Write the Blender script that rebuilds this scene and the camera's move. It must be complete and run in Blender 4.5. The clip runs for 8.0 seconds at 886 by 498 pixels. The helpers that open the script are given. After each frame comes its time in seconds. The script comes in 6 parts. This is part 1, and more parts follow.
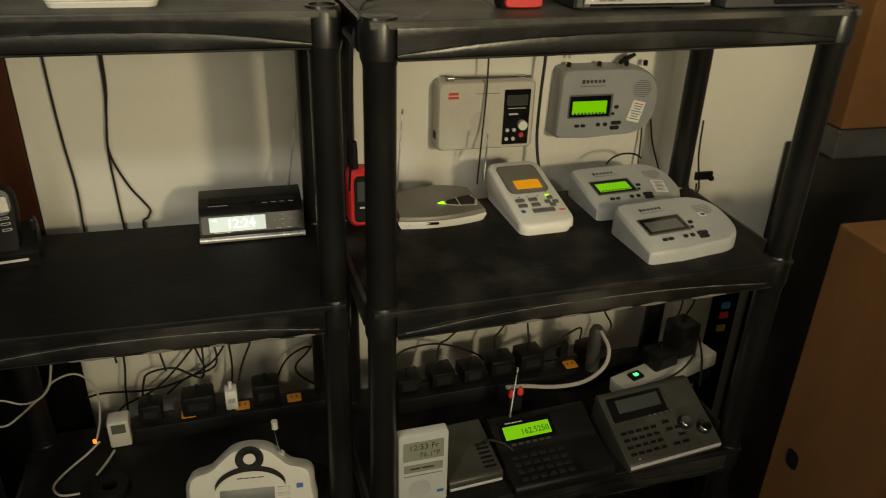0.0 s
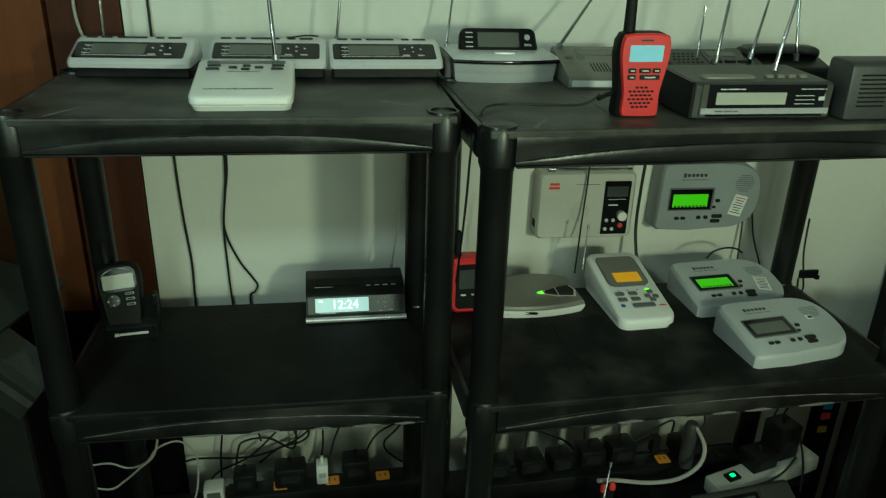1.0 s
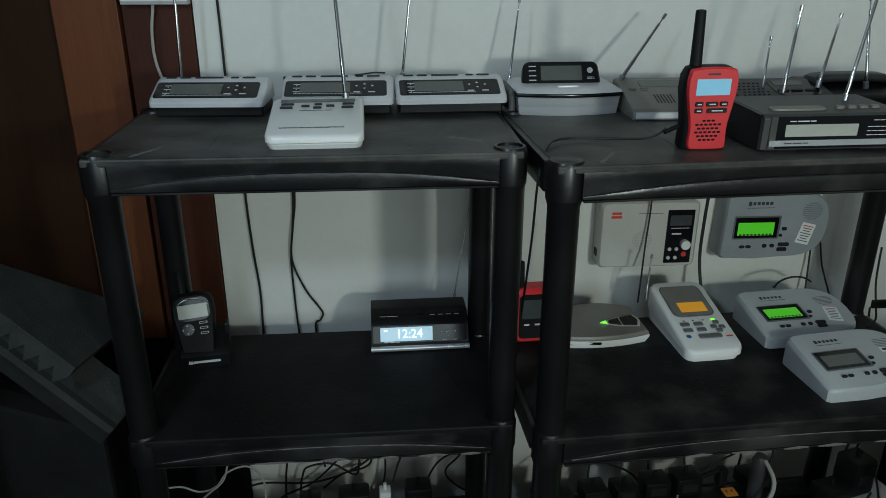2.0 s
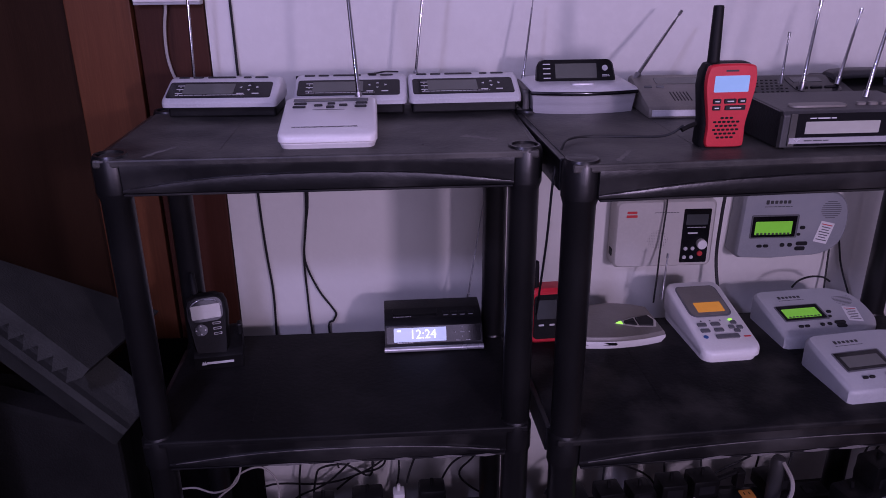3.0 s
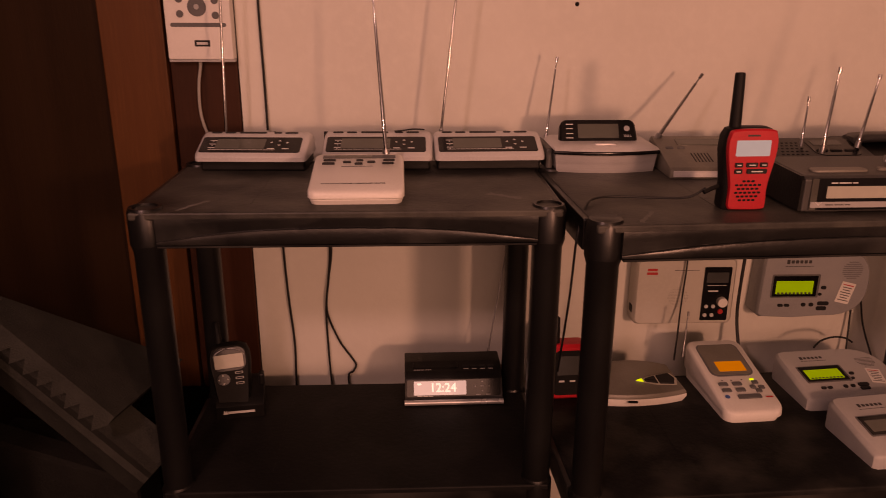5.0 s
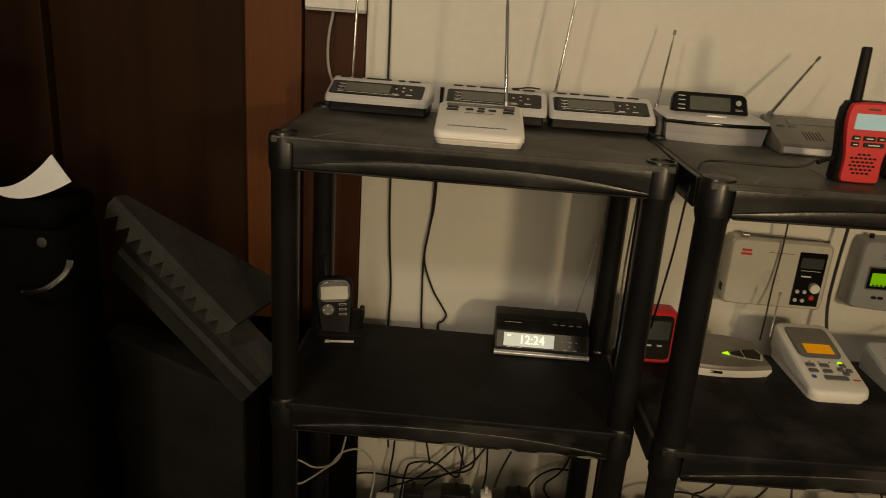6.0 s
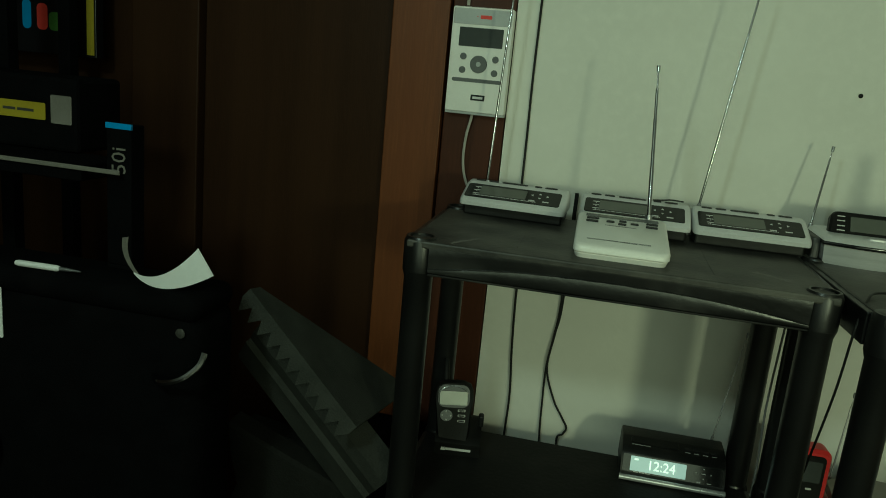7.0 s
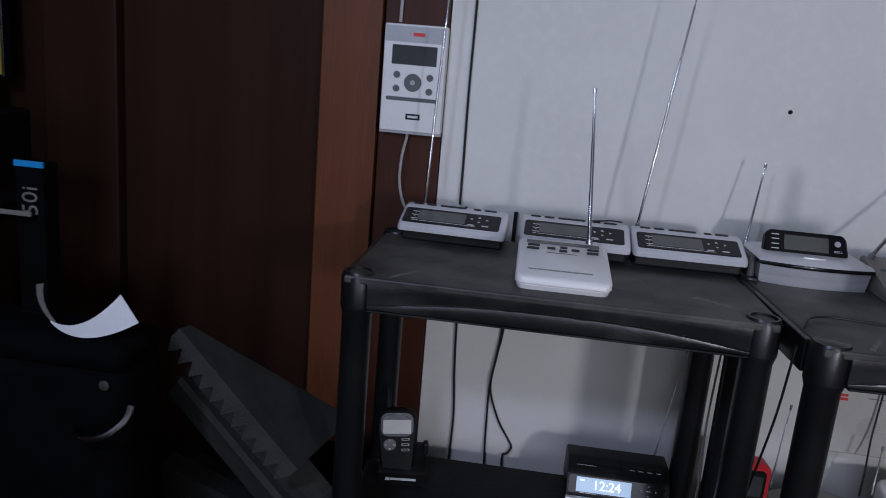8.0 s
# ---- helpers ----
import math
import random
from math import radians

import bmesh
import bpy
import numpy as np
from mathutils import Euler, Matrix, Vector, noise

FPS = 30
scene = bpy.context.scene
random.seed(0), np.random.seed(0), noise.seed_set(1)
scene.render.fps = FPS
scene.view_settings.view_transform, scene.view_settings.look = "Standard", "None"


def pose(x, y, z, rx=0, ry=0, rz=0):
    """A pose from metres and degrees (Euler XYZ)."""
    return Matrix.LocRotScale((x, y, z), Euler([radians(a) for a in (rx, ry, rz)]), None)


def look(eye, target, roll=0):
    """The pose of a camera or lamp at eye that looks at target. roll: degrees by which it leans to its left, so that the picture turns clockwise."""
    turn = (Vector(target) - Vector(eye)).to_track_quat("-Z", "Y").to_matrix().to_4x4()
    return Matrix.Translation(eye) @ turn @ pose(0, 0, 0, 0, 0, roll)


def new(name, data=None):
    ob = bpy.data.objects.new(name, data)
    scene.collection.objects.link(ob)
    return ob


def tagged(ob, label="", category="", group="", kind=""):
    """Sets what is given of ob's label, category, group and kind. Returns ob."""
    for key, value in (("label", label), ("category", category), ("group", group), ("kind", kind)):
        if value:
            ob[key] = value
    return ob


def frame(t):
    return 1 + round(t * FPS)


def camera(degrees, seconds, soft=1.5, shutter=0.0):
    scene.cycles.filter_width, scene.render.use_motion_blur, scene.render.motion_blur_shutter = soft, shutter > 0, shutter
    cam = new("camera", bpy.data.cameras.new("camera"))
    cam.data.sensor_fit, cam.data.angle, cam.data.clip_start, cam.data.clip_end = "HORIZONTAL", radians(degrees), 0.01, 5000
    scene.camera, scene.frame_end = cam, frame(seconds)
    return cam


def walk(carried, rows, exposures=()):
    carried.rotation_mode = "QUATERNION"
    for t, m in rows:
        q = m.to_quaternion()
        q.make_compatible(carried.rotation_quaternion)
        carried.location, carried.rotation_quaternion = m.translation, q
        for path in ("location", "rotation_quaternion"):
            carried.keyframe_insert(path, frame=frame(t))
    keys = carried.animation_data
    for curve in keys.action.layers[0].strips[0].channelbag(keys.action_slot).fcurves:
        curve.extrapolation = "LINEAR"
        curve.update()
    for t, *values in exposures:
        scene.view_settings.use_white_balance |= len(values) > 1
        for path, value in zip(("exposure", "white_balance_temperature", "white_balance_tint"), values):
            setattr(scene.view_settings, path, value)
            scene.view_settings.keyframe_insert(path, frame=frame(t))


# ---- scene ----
cam = camera(60.3, 8.0, soft=0.9, shutter=0.3)
PATH = [
    (0, (0.475, -1.332, 1.434), (0.908, 0.388, 0.511), 1.9),
    (0.5, (0.445, -1.346, 1.461), (0.793, 0.424, 0.597), 2.4),
    (1, (0.427, -1.319, 1.487), (0.686, 0.498, 0.694), 1.8),
    (1.5, (0.408, -1.328, 1.508), (0.586, 0.52, 0.763), 0.8),
    (3, (0.404, -1.317, 1.503), (0.499, 0.537, 0.759), -0.4),
    (3.5, (0.397, -1.318, 1.503), (0.513, 0.539, 0.771), 0.4),
    (4, (0.41, -1.321, 1.504), (0.542, 0.549, 0.808), 0.9),
    (4.2, (0.412, -1.314, 1.505), (0.539, 0.561, 0.822), 0.7),
    (5.3, (0.358, -1.345, 1.521), (0.3755, 0.55, 0.903), 1.1),
    (5.5, (0.324, -1.367, 1.48), (0.317, 0.525, 0.834), 2.3),
    (6, (0.329, -1.406, 1.466), (0.224, 0.485, 0.821), 4.1),
    (6.5, (0.316, -1.402, 1.515), (0.067, 0.507, 0.973), 5.8),
    (7, (0.284, -1.368, 1.487), (-0.118, 0.538, 1.032), 5.4),
    (7.5, (0.281, -1.377, 1.522), (-0.071, 0.547, 1.102), 4.8),
    (8, (0.27, -1.328, 1.534), (0.031, 0.602, 1.069), 4.9),
]
EXPOSURES = [
    (0.0, 0.28, 8473, -3),
    (0.5, 0.24, 7000, -30),
    (1.0, 0.09, 5899, -43),
    (1.5, -0.13, 5157, -40),
    (2.2, -0.16, 5100, 10),
    (3.0, -0.21, 5166, 71),
    (3.5, -0.18, 5405, 87),
    (4.0, -0.18, 6140, 93),
    (4.2, -0.21, 6389, 93),
    (5.3, -0.52, 18500, 66),
    (5.5, -0.54, 19500, 43),
    (6.0, -0.24, 10381, 8),
    (6.5, -0.02, 7931, -22),
    (7.0, -0.48, 6560, -46),
    (7.5, -0.10, 5376, -23),
    (8.0, -0.24, 5009, 17),
]
walk(cam, [(t, look(eye, target, roll)) for t, eye, target, roll in PATH], EXPOSURES)

# ---- world and lamps ----
world = bpy.data.worlds.new("world")
scene.world = world
world.use_nodes = True
world.node_tree.nodes["Background"].inputs[0].default_value = (0.5, 0.5, 0.55, 1)
world.node_tree.nodes["Background"].inputs[1].default_value = 0.004


def lamp(name, place, radius, watts, color):
    d = bpy.data.lights.new(name, "POINT")
    d.shadow_soft_size, d.energy, d.color = radius, watts, color
    o = new(name, d)
    o.location = place
    return o


lamp("colour_lamp", (-0.15, -1.6, 2.0), 0.07, 21.0, (0.97, 0.97, 1.06))
shaded = bpy.data.lights.new("warm_lamp", "SPOT")
shaded.shadow_soft_size, shaded.energy, shaded.color = 0.06, 37.0, (1.0, 0.86, 0.70)
shaded.spot_size, shaded.spot_blend = radians(68), 0.7
new("warm_lamp", shaded).matrix_world = look((1.13, -1.9, 1.50), (0.74, 0, 1.30))
# Unseen broad fill, added to lift the shaded wall behind the shelves.
room = bpy.data.lights.new("fill_light", "AREA")
room.shape, room.size, room.size_y, room.energy, room.color = "RECTANGLE", 2.2, 1.0, 26.0, (1.0, 0.92, 0.82)
new("fill_light", room).matrix_world = look((0.7, -3.9, 1.75), (0.6, 0, 1.3))


# ---- materials ----
def mat(name, color, rough=0.5, metal=0.0, spread=0.25, scale=40.0, bump=0.1, dust=None, dust_amount=0.5, coat=0.0, emit=None, power=0.0, stretch=(1, 1, 1), spec=0.5, cover=(0.48, 0.78)):
    """A surface with grain at two sizes, and dust or wear of another colour in patches."""
    m = bpy.data.materials.new(name)
    m.use_nodes = True
    nt = m.node_tree
    nodes, links = nt.nodes, nt.links
    b = nodes["Principled BSDF"]
    co = nodes.new("ShaderNodeTexCoord")
    mp = nodes.new("ShaderNodeMapping")
    mp.inputs["Scale"].default_value = stretch
    links.new(co.outputs["Object"], mp.inputs["Vector"])

    def grain(size, detail):
        n = nodes.new("ShaderNodeTexNoise")
        n.inputs["Scale"].default_value, n.inputs["Detail"].default_value = size, detail
        links.new(mp.outputs["Vector"], n.inputs["Vector"])
        return n.outputs["Fac"]

    def mix(fac, a, c):
        x = nodes.new("ShaderNodeMix")
        x.data_type = "RGBA"
        if isinstance(fac, float):
            x.inputs[0].default_value = fac
        else:
            links.new(fac, x.inputs[0])
        for sock, v in ((x.inputs[6], a), (x.inputs[7], c)):
            if isinstance(v, tuple):
                sock.default_value = (*v, 1)
            else:
                links.new(v, sock)
        return x.outputs[2]

    def ramp(fac, lo, hi):
        r = nodes.new("ShaderNodeMapRange")
        r.inputs["From Min"].default_value, r.inputs["From Max"].default_value = lo, hi
        links.new(fac, r.inputs["Value"])
        return r.outputs["Result"]

    big, fine = grain(scale * 0.18, 4), grain(scale * 4, 3)
    dark = tuple(c * (1 - spread) for c in color)
    lite = tuple(min(1, c * (1 + spread)) for c in color)
    col = mix(ramp(big, 0.3, 0.7), dark, lite)
    col = mix(ramp(fine, 0.45, 0.9), col, lite)
    if dust:
        d = nodes.new("ShaderNodeMath")
        d.operation = "MULTIPLY"
        links.new(ramp(grain(scale * 0.35, 8), *cover), d.inputs[0])
        d.inputs[1].default_value = dust_amount
        col = mix(d.outputs[0], col, dust)
    links.new(col, b.inputs["Base Color"])
    r = nodes.new("ShaderNodeMapRange")
    r.inputs["To Min"].default_value, r.inputs["To Max"].default_value = max(0.02, rough - 0.1), min(1, rough + 0.1)
    links.new(big, r.inputs["Value"])
    links.new(r.outputs["Result"], b.inputs["Roughness"])
    b.inputs["Metallic"].default_value = metal
    b.inputs["Specular IOR Level"].default_value = spec
    b.inputs["Coat Weight"].default_value = coat
    if bump:
        u = nodes.new("ShaderNodeBump")
        u.inputs["Strength"].default_value, u.inputs["Distance"].default_value = bump, 0.002
        links.new(fine, u.inputs["Height"])
        links.new(u.outputs["Normal"], b.inputs["Normal"])
    if emit:
        b.inputs["Emission Color"].default_value = (*emit, 1)
        b.inputs["Emission Strength"].default_value = power
    return m


PAINT = mat("wall_paint", (0.66, 0.65, 0.60), 0.75, spread=0.06, scale=14, bump=0.25, dust=(0.52, 0.50, 0.45), dust_amount=0.35)
CEILPAINT = mat("ceiling_paint", (0.55, 0.53, 0.49), 0.9, spread=0.1, scale=10)
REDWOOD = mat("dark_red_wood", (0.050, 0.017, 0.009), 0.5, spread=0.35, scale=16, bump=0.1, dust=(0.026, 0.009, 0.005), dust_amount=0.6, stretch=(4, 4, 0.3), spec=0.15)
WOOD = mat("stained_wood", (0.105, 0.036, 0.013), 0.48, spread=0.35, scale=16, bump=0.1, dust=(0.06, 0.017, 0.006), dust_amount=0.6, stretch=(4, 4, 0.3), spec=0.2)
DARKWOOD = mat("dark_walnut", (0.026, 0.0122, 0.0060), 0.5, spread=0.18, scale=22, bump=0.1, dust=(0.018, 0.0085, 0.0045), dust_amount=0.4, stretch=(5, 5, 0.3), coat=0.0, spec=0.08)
CARPET = mat("floor_carpet", (0.02, 0.018, 0.016), 0.95, spread=0.4, scale=60, bump=0.6, spec=0.1)
# Patches hold dust and, painted in with it, part of the rims' sheen.
SHELFBLACK = mat("dusty_sheen_black_plastic", (0.0065, 0.0065, 0.0065), 0.32, spread=0.35, scale=22, bump=0.2, dust=(0.075, 0.072, 0.066), dust_amount=0.7, spec=0.5)
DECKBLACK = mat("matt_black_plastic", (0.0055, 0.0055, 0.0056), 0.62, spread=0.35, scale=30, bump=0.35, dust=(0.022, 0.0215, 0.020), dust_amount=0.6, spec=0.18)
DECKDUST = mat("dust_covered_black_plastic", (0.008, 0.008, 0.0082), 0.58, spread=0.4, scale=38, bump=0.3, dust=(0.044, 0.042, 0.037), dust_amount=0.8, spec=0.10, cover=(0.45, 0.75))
# Top decks: lighter base and paler, wider dust patches than the lower decks.
DECKTOP = mat("pale_dust_on_black_plastic", (0.022, 0.0215, 0.020), 0.5, spread=0.4, scale=34, bump=0.3, dust=(0.105, 0.100, 0.086), dust_amount=0.75, spec=0.3, cover=(0.38, 0.70))
SCUFF = mat("grey_scuff", (0.13, 0.123, 0.115), 0.7, spread=0.4, scale=60, bump=0.2, dust=(0.03, 0.03, 0.03), dust_amount=0.9)
POSTBLACK = mat("black_post_plastic", (0.0065, 0.0065, 0.0065), 0.34, spread=0.3, scale=30, bump=0.08, dust=(0.02, 0.02, 0.019), dust_amount=0.35, spec=0.4)
BLACK = mat("black_plastic", (0.007, 0.007, 0.007), 0.42, spread=0.3, scale=60, bump=0.15, dust=(0.016, 0.016, 0.015), dust_amount=0.3, spec=0.22)
GLOSS = mat("gloss_black_panel", (0.006, 0.006, 0.007), 0.16, spread=0.3, scale=60, bump=0.0, spec=0.3)
CHARCOAL = mat("charcoal_plastic", (0.042, 0.042, 0.042), 0.5, spread=0.2, scale=70, bump=0.15, dust=(0.085, 0.08, 0.076), dust_amount=0.3)
TAUPE = mat("taupe_plastic", (0.15, 0.14, 0.12), 0.42, spread=0.15, scale=60, bump=0.1, dust=(0.22, 0.21, 0.19), dust_amount=0.3)
GUNMETAL = mat("gunmetal_plastic", (0.058, 0.057, 0.050), 0.4, 0.3, spread=0.15, scale=70, bump=0.08, dust=(0.11, 0.105, 0.095), dust_amount=0.3)
SILVER = mat("silver_plastic", (0.56, 0.56, 0.57), 0.34, 0.1, spread=0.1, scale=90, bump=0.06, dust=(0.46, 0.45, 0.43), dust_amount=0.35)
BRUSHED = mat("brushed_silver_plastic", (0.42, 0.42, 0.43), 0.34, 0.3, spread=0.15, scale=90, bump=0.06, stretch=(0.3, 0.3, 6))
BRIGHTSILVER = mat("bright_silver_trim", (0.6, 0.6, 0.61), 0.26, 0.6, spread=0.08, scale=90, bump=0.03)
GREY = mat("grey_plastic", (0.36, 0.37, 0.375), 0.45, spread=0.08, scale=70, bump=0.1, dust=(0.42, 0.41, 0.38), dust_amount=0.3)
WALLGREY = mat("cool_grey_plastic", (0.27, 0.285, 0.30), 0.45, spread=0.08, scale=70, bump=0.1, dust=(0.36, 0.35, 0.33), dust_amount=0.3)
WHITE = mat("white_plastic", (0.70, 0.69, 0.66), 0.38, spread=0.05, scale=60, bump=0.06, dust=(0.60, 0.57, 0.52), dust_amount=0.35)
CREAM = mat("cream_plastic", (0.50, 0.485, 0.44), 0.45, spread=0.06, scale=60, bump=0.08, dust=(0.42, 0.39, 0.33), dust_amount=0.4)
BUTTON = mat("dark_button", (0.016, 0.016, 0.017), 0.5, spread=0.2, scale=90, bump=0.05, spec=0.2)
GREYBUTTON = mat("grey_button", (0.11, 0.113, 0.116), 0.5, spread=0.15, scale=90, bump=0.05, spec=0.25)
PALEGREY = mat("pale_grey_plastic", (0.42, 0.43, 0.42), 0.45, spread=0.06, scale=60, bump=0.06, dust=(0.34, 0.34, 0.32), dust_amount=0.4)
GREYMARK = mat("grey_mark", (0.34, 0.33, 0.31), 0.8, spread=0.2, scale=90, bump=0.0)
INK = mat("black_print", (0.03, 0.03, 0.03), 0.6, spread=0.1, scale=90, bump=0.0)
PALEINK = mat("pale_print", (0.55, 0.55, 0.55), 0.6, spread=0.1, scale=90, bump=0.0)
REDINK = mat("red_print", (0.55, 0.035, 0.03), 0.6, spread=0.1, scale=90, bump=0.0)
BLUEINK = mat("blue_print", (0.03, 0.10, 0.30), 0.6, spread=0.1, scale=90, bump=0.0)
LCD = mat("unlit_lcd", (0.095, 0.10, 0.088), 0.14, spread=0.06, scale=20, bump=0.0)
DARKLCD = mat("dark_lcd", (0.05, 0.055, 0.055), 0.08, spread=0.1, scale=20, bump=0.0)
# Pale colour carries the reflection seen on the unlit radio screens.
PALELCD = mat("pale_lcd", (0.38, 0.38, 0.33), 0.16, spread=0.08, scale=20, bump=0.0)
OLIVELCD = mat("olive_lcd", (0.20, 0.22, 0.17), 0.16, spread=0.08, scale=20, bump=0.0)
GREENLCD = mat("green_lit_lcd", (0.05, 0.2, 0.02), 0.2, spread=0.15, scale=20, bump=0.0, emit=(0.20, 0.64, 0.008), power=0.52)
LIMELCD = mat("lime_lit_lcd", (0.1, 0.2, 0.02), 0.2, spread=0.15, scale=20, bump=0.0, emit=(0.22, 0.75, 0.02), power=0.45)
AMBERLCD = mat("amber_lit_lcd", (0.3, 0.15, 0.02), 0.2, spread=0.15, scale=20, bump=0.0, emit=(0.85, 0.33, 0.01), power=0.45)
BLUELCD = mat("blue_lit_lcd", (0.02, 0.06, 0.3), 0.2, spread=0.1, scale=20, bump=0.0, emit=(0.012, 0.115, 0.85), power=0.8)
SKYLCD = mat("sky_lit_lcd", (0.2, 0.3, 0.35), 0.15, spread=0.1, scale=20, bump=0.0, emit=(0.30, 0.56, 0.70), power=0.46)
ICELCD = mat("ice_lit_lcd", (0.3, 0.33, 0.33), 0.15, spread=0.1, scale=20, bump=0.0, emit=(0.60, 0.76, 0.86), power=0.50)
DIGITS = mat("bright_digits", (0.6, 0.6, 0.6), 0.3, spread=0.05, bump=0.0, emit=(0.95, 1.0, 1.0), power=1.3)
GREENLED = mat("green_led", (0.1, 0.4, 0.02), 0.3, spread=0.1, bump=0.0, emit=(0.35, 1.0, 0.03), power=1.3)
TEALLED = mat("teal_led", (0.05, 0.4, 0.15), 0.3, spread=0.1, bump=0.0, emit=(0.05, 1.0, 0.35), power=1.2)
ORANGELED = mat("orange_led", (0.5, 0.1, 0.02), 0.3, spread=0.1, bump=0.0, emit=(1.0, 0.16, 0.02), power=2.2)
YELLOWLED = mat("yellow_led", (0.5, 0.4, 0.02), 0.3, spread=0.1, bump=0.0, emit=(1.0, 0.72, 0.1), power=2.0)
CHROME = mat("worn_chrome", (0.42, 0.42, 0.43), 0.17, 1.0, spread=0.15, scale=120, bump=0.05)
DULLCHROME = mat("dull_steel", (0.32, 0.32, 0.33), 0.34, 0.9, spread=0.25, scale=120, bump=0.05)
RUBBER = mat("black_rubber", (0.008, 0.008, 0.008), 0.55, spread=0.3, scale=90, bump=0.1, spec=0.14)
CABLE = mat("black_cable", (0.014, 0.014, 0.014), 0.5, spread=0.3, scale=90, bump=0.05, spec=0.3)
WHITECABLE = mat("white_cable", (0.36, 0.34, 0.31), 0.5, spread=0.1, scale=90, bump=0.05)
GREYCABLE = mat("grey_cable", (0.30, 0.29, 0.28), 0.5, spread=0.1, scale=90, bump=0.05)
RED = mat("red_plastic", (0.52, 0.022, 0.028), 0.38, spread=0.12, scale=80, bump=0.08)
ORANGE = mat("orange_plastic", (0.62, 0.24, 0.03), 0.45, spread=0.12, scale=80, bump=0.05)
CARDBOARD = mat("brown_cardboard", (0.16, 0.074, 0.028), 0.8, spread=0.18, scale=30, bump=0.2, dust=(0.09, 0.042, 0.017), dust_amount=0.5, stretch=(1, 1, 0.4), spec=0.2)
FOAM = mat("charcoal_foam", (0.036, 0.0372, 0.0332), 0.95, spread=0.25, scale=80, bump=0.7, dust=(0.050, 0.051, 0.046), dust_amount=0.4, spec=0.05)
# Charcoal foam again, with shade put into the colour so low offcuts recede.
SHADEDFOAM = mat("shaded_foam", (0.015, 0.015, 0.0138), 0.95, spread=0.25, scale=80, bump=0.7, spec=0.05)
FABRIC = mat("black_fabric", (0.0030, 0.0030, 0.0033), 0.9, spread=0.3, scale=120, bump=0.4, spec=0.02)
CASEBLACK = mat("scuffed_black_case", (0.018, 0.017, 0.014), 0.7, spread=0.3, scale=30, bump=0.3, dust=(0.035, 0.032, 0.026), dust_amount=0.5, spec=0.2)
PAPER = mat("white_paper", (0.72, 0.72, 0.70), 0.6, spread=0.04, scale=40, bump=0.05)
# Yellow darkened in its colour to stand for the shade at the rack.
YELLOW = mat("darkened_yellow", (0.30, 0.24, 0.02), 0.5, spread=0.12, scale=50, bump=0.05)
GREENPRINT = mat("green_print", (0.05, 0.12, 0.02), 0.5, spread=0.4, scale=60, bump=0.05)
BLUETAPE = mat("blue_label", (0.03, 0.22, 0.50), 0.5, spread=0.1, scale=50, bump=0.05)


# ---- builders ----
def part(name, bm, material, parent, label="", m=None, smooth=False):
    me = bpy.data.meshes.new(name)
    bmesh.ops.recalc_face_normals(bm, faces=bm.faces[:])
    bm.to_mesh(me)
    bm.free()
    me.materials.append(material)
    if smooth:
        me.polygons.foreach_set("use_smooth", [True] * len(me.polygons))
        me.set_sharp_from_angle(angle=radians(42))
    o = new(name, me)
    if parent is not None:
        o.parent = parent
    if m is not None:
        o.matrix_local = m
    if label:
        o["label"] = label
    return o


def thing(name, m, label, category, group="", kind=""):
    e = new(name)
    e.empty_display_size = 0.03
    e.matrix_world = m
    return tagged(e, label, category, group, kind)


def box(x0, x1, y0, y1, z0, z1, bevel=0.0, seg=2):
    bm = bmesh.new()
    bmesh.ops.create_cube(bm, size=1)
    for v in bm.verts:
        v.co = Vector((x0 + (v.co.x + 0.5) * (x1 - x0), y0 + (v.co.y + 0.5) * (y1 - y0), z0 + (v.co.z + 0.5) * (z1 - z0)))
    if bevel:
        bmesh.ops.bevel(bm, geom=bm.edges[:], offset=bevel, segments=seg, affect="EDGES", profile=0.5)
    return bm


def loft(rings, closed=True):
    """Skins rings of equally many points, and closes both ends."""
    bm = bmesh.new()
    vs = [[bm.verts.new(p) for p in ring] for ring in rings]
    n = len(rings[0])
    for a, b in zip(vs, vs[1:]):
        for i in range(n):
            j = (i + 1) % n
            bm.faces.new((a[i], a[j], b[j], b[i]))
    if closed:
        bm.faces.new(vs[0][::-1])
        bm.faces.new(vs[-1])
    return bm


def prism(profile, x0, x1, bevel=0.0, seg=2, taper=0.0):
    """A profile of (y, z) drawn out from x0 to x1."""
    bm = loft([[(x0, y, z) for y, z in profile], [(x1, y, z) for y, z in profile]])
    if bevel:
        bmesh.ops.bevel(bm, geom=bm.edges[:], offset=bevel, segments=seg, affect="EDGES", profile=0.5, clamp_overlap=True)
    return bm


def outline(w, h, r, n=4):
    """Points of a rectangle with round corners, centred."""
    pts = []
    r = min(r, w / 2 - 1e-5, h / 2 - 1e-5)
    for cx, cy, a0 in ((w / 2 - r, h / 2 - r, 0), (-w / 2 + r, h / 2 - r, 90), (-w / 2 + r, -h / 2 + r, 180), (w / 2 - r, -h / 2 + r, 270)):
        for i in range(n + 1):
            a = radians(a0 + 90 * i / n)
            pts.append((cx + r * math.cos(a), cy + r * math.sin(a)))
    return pts


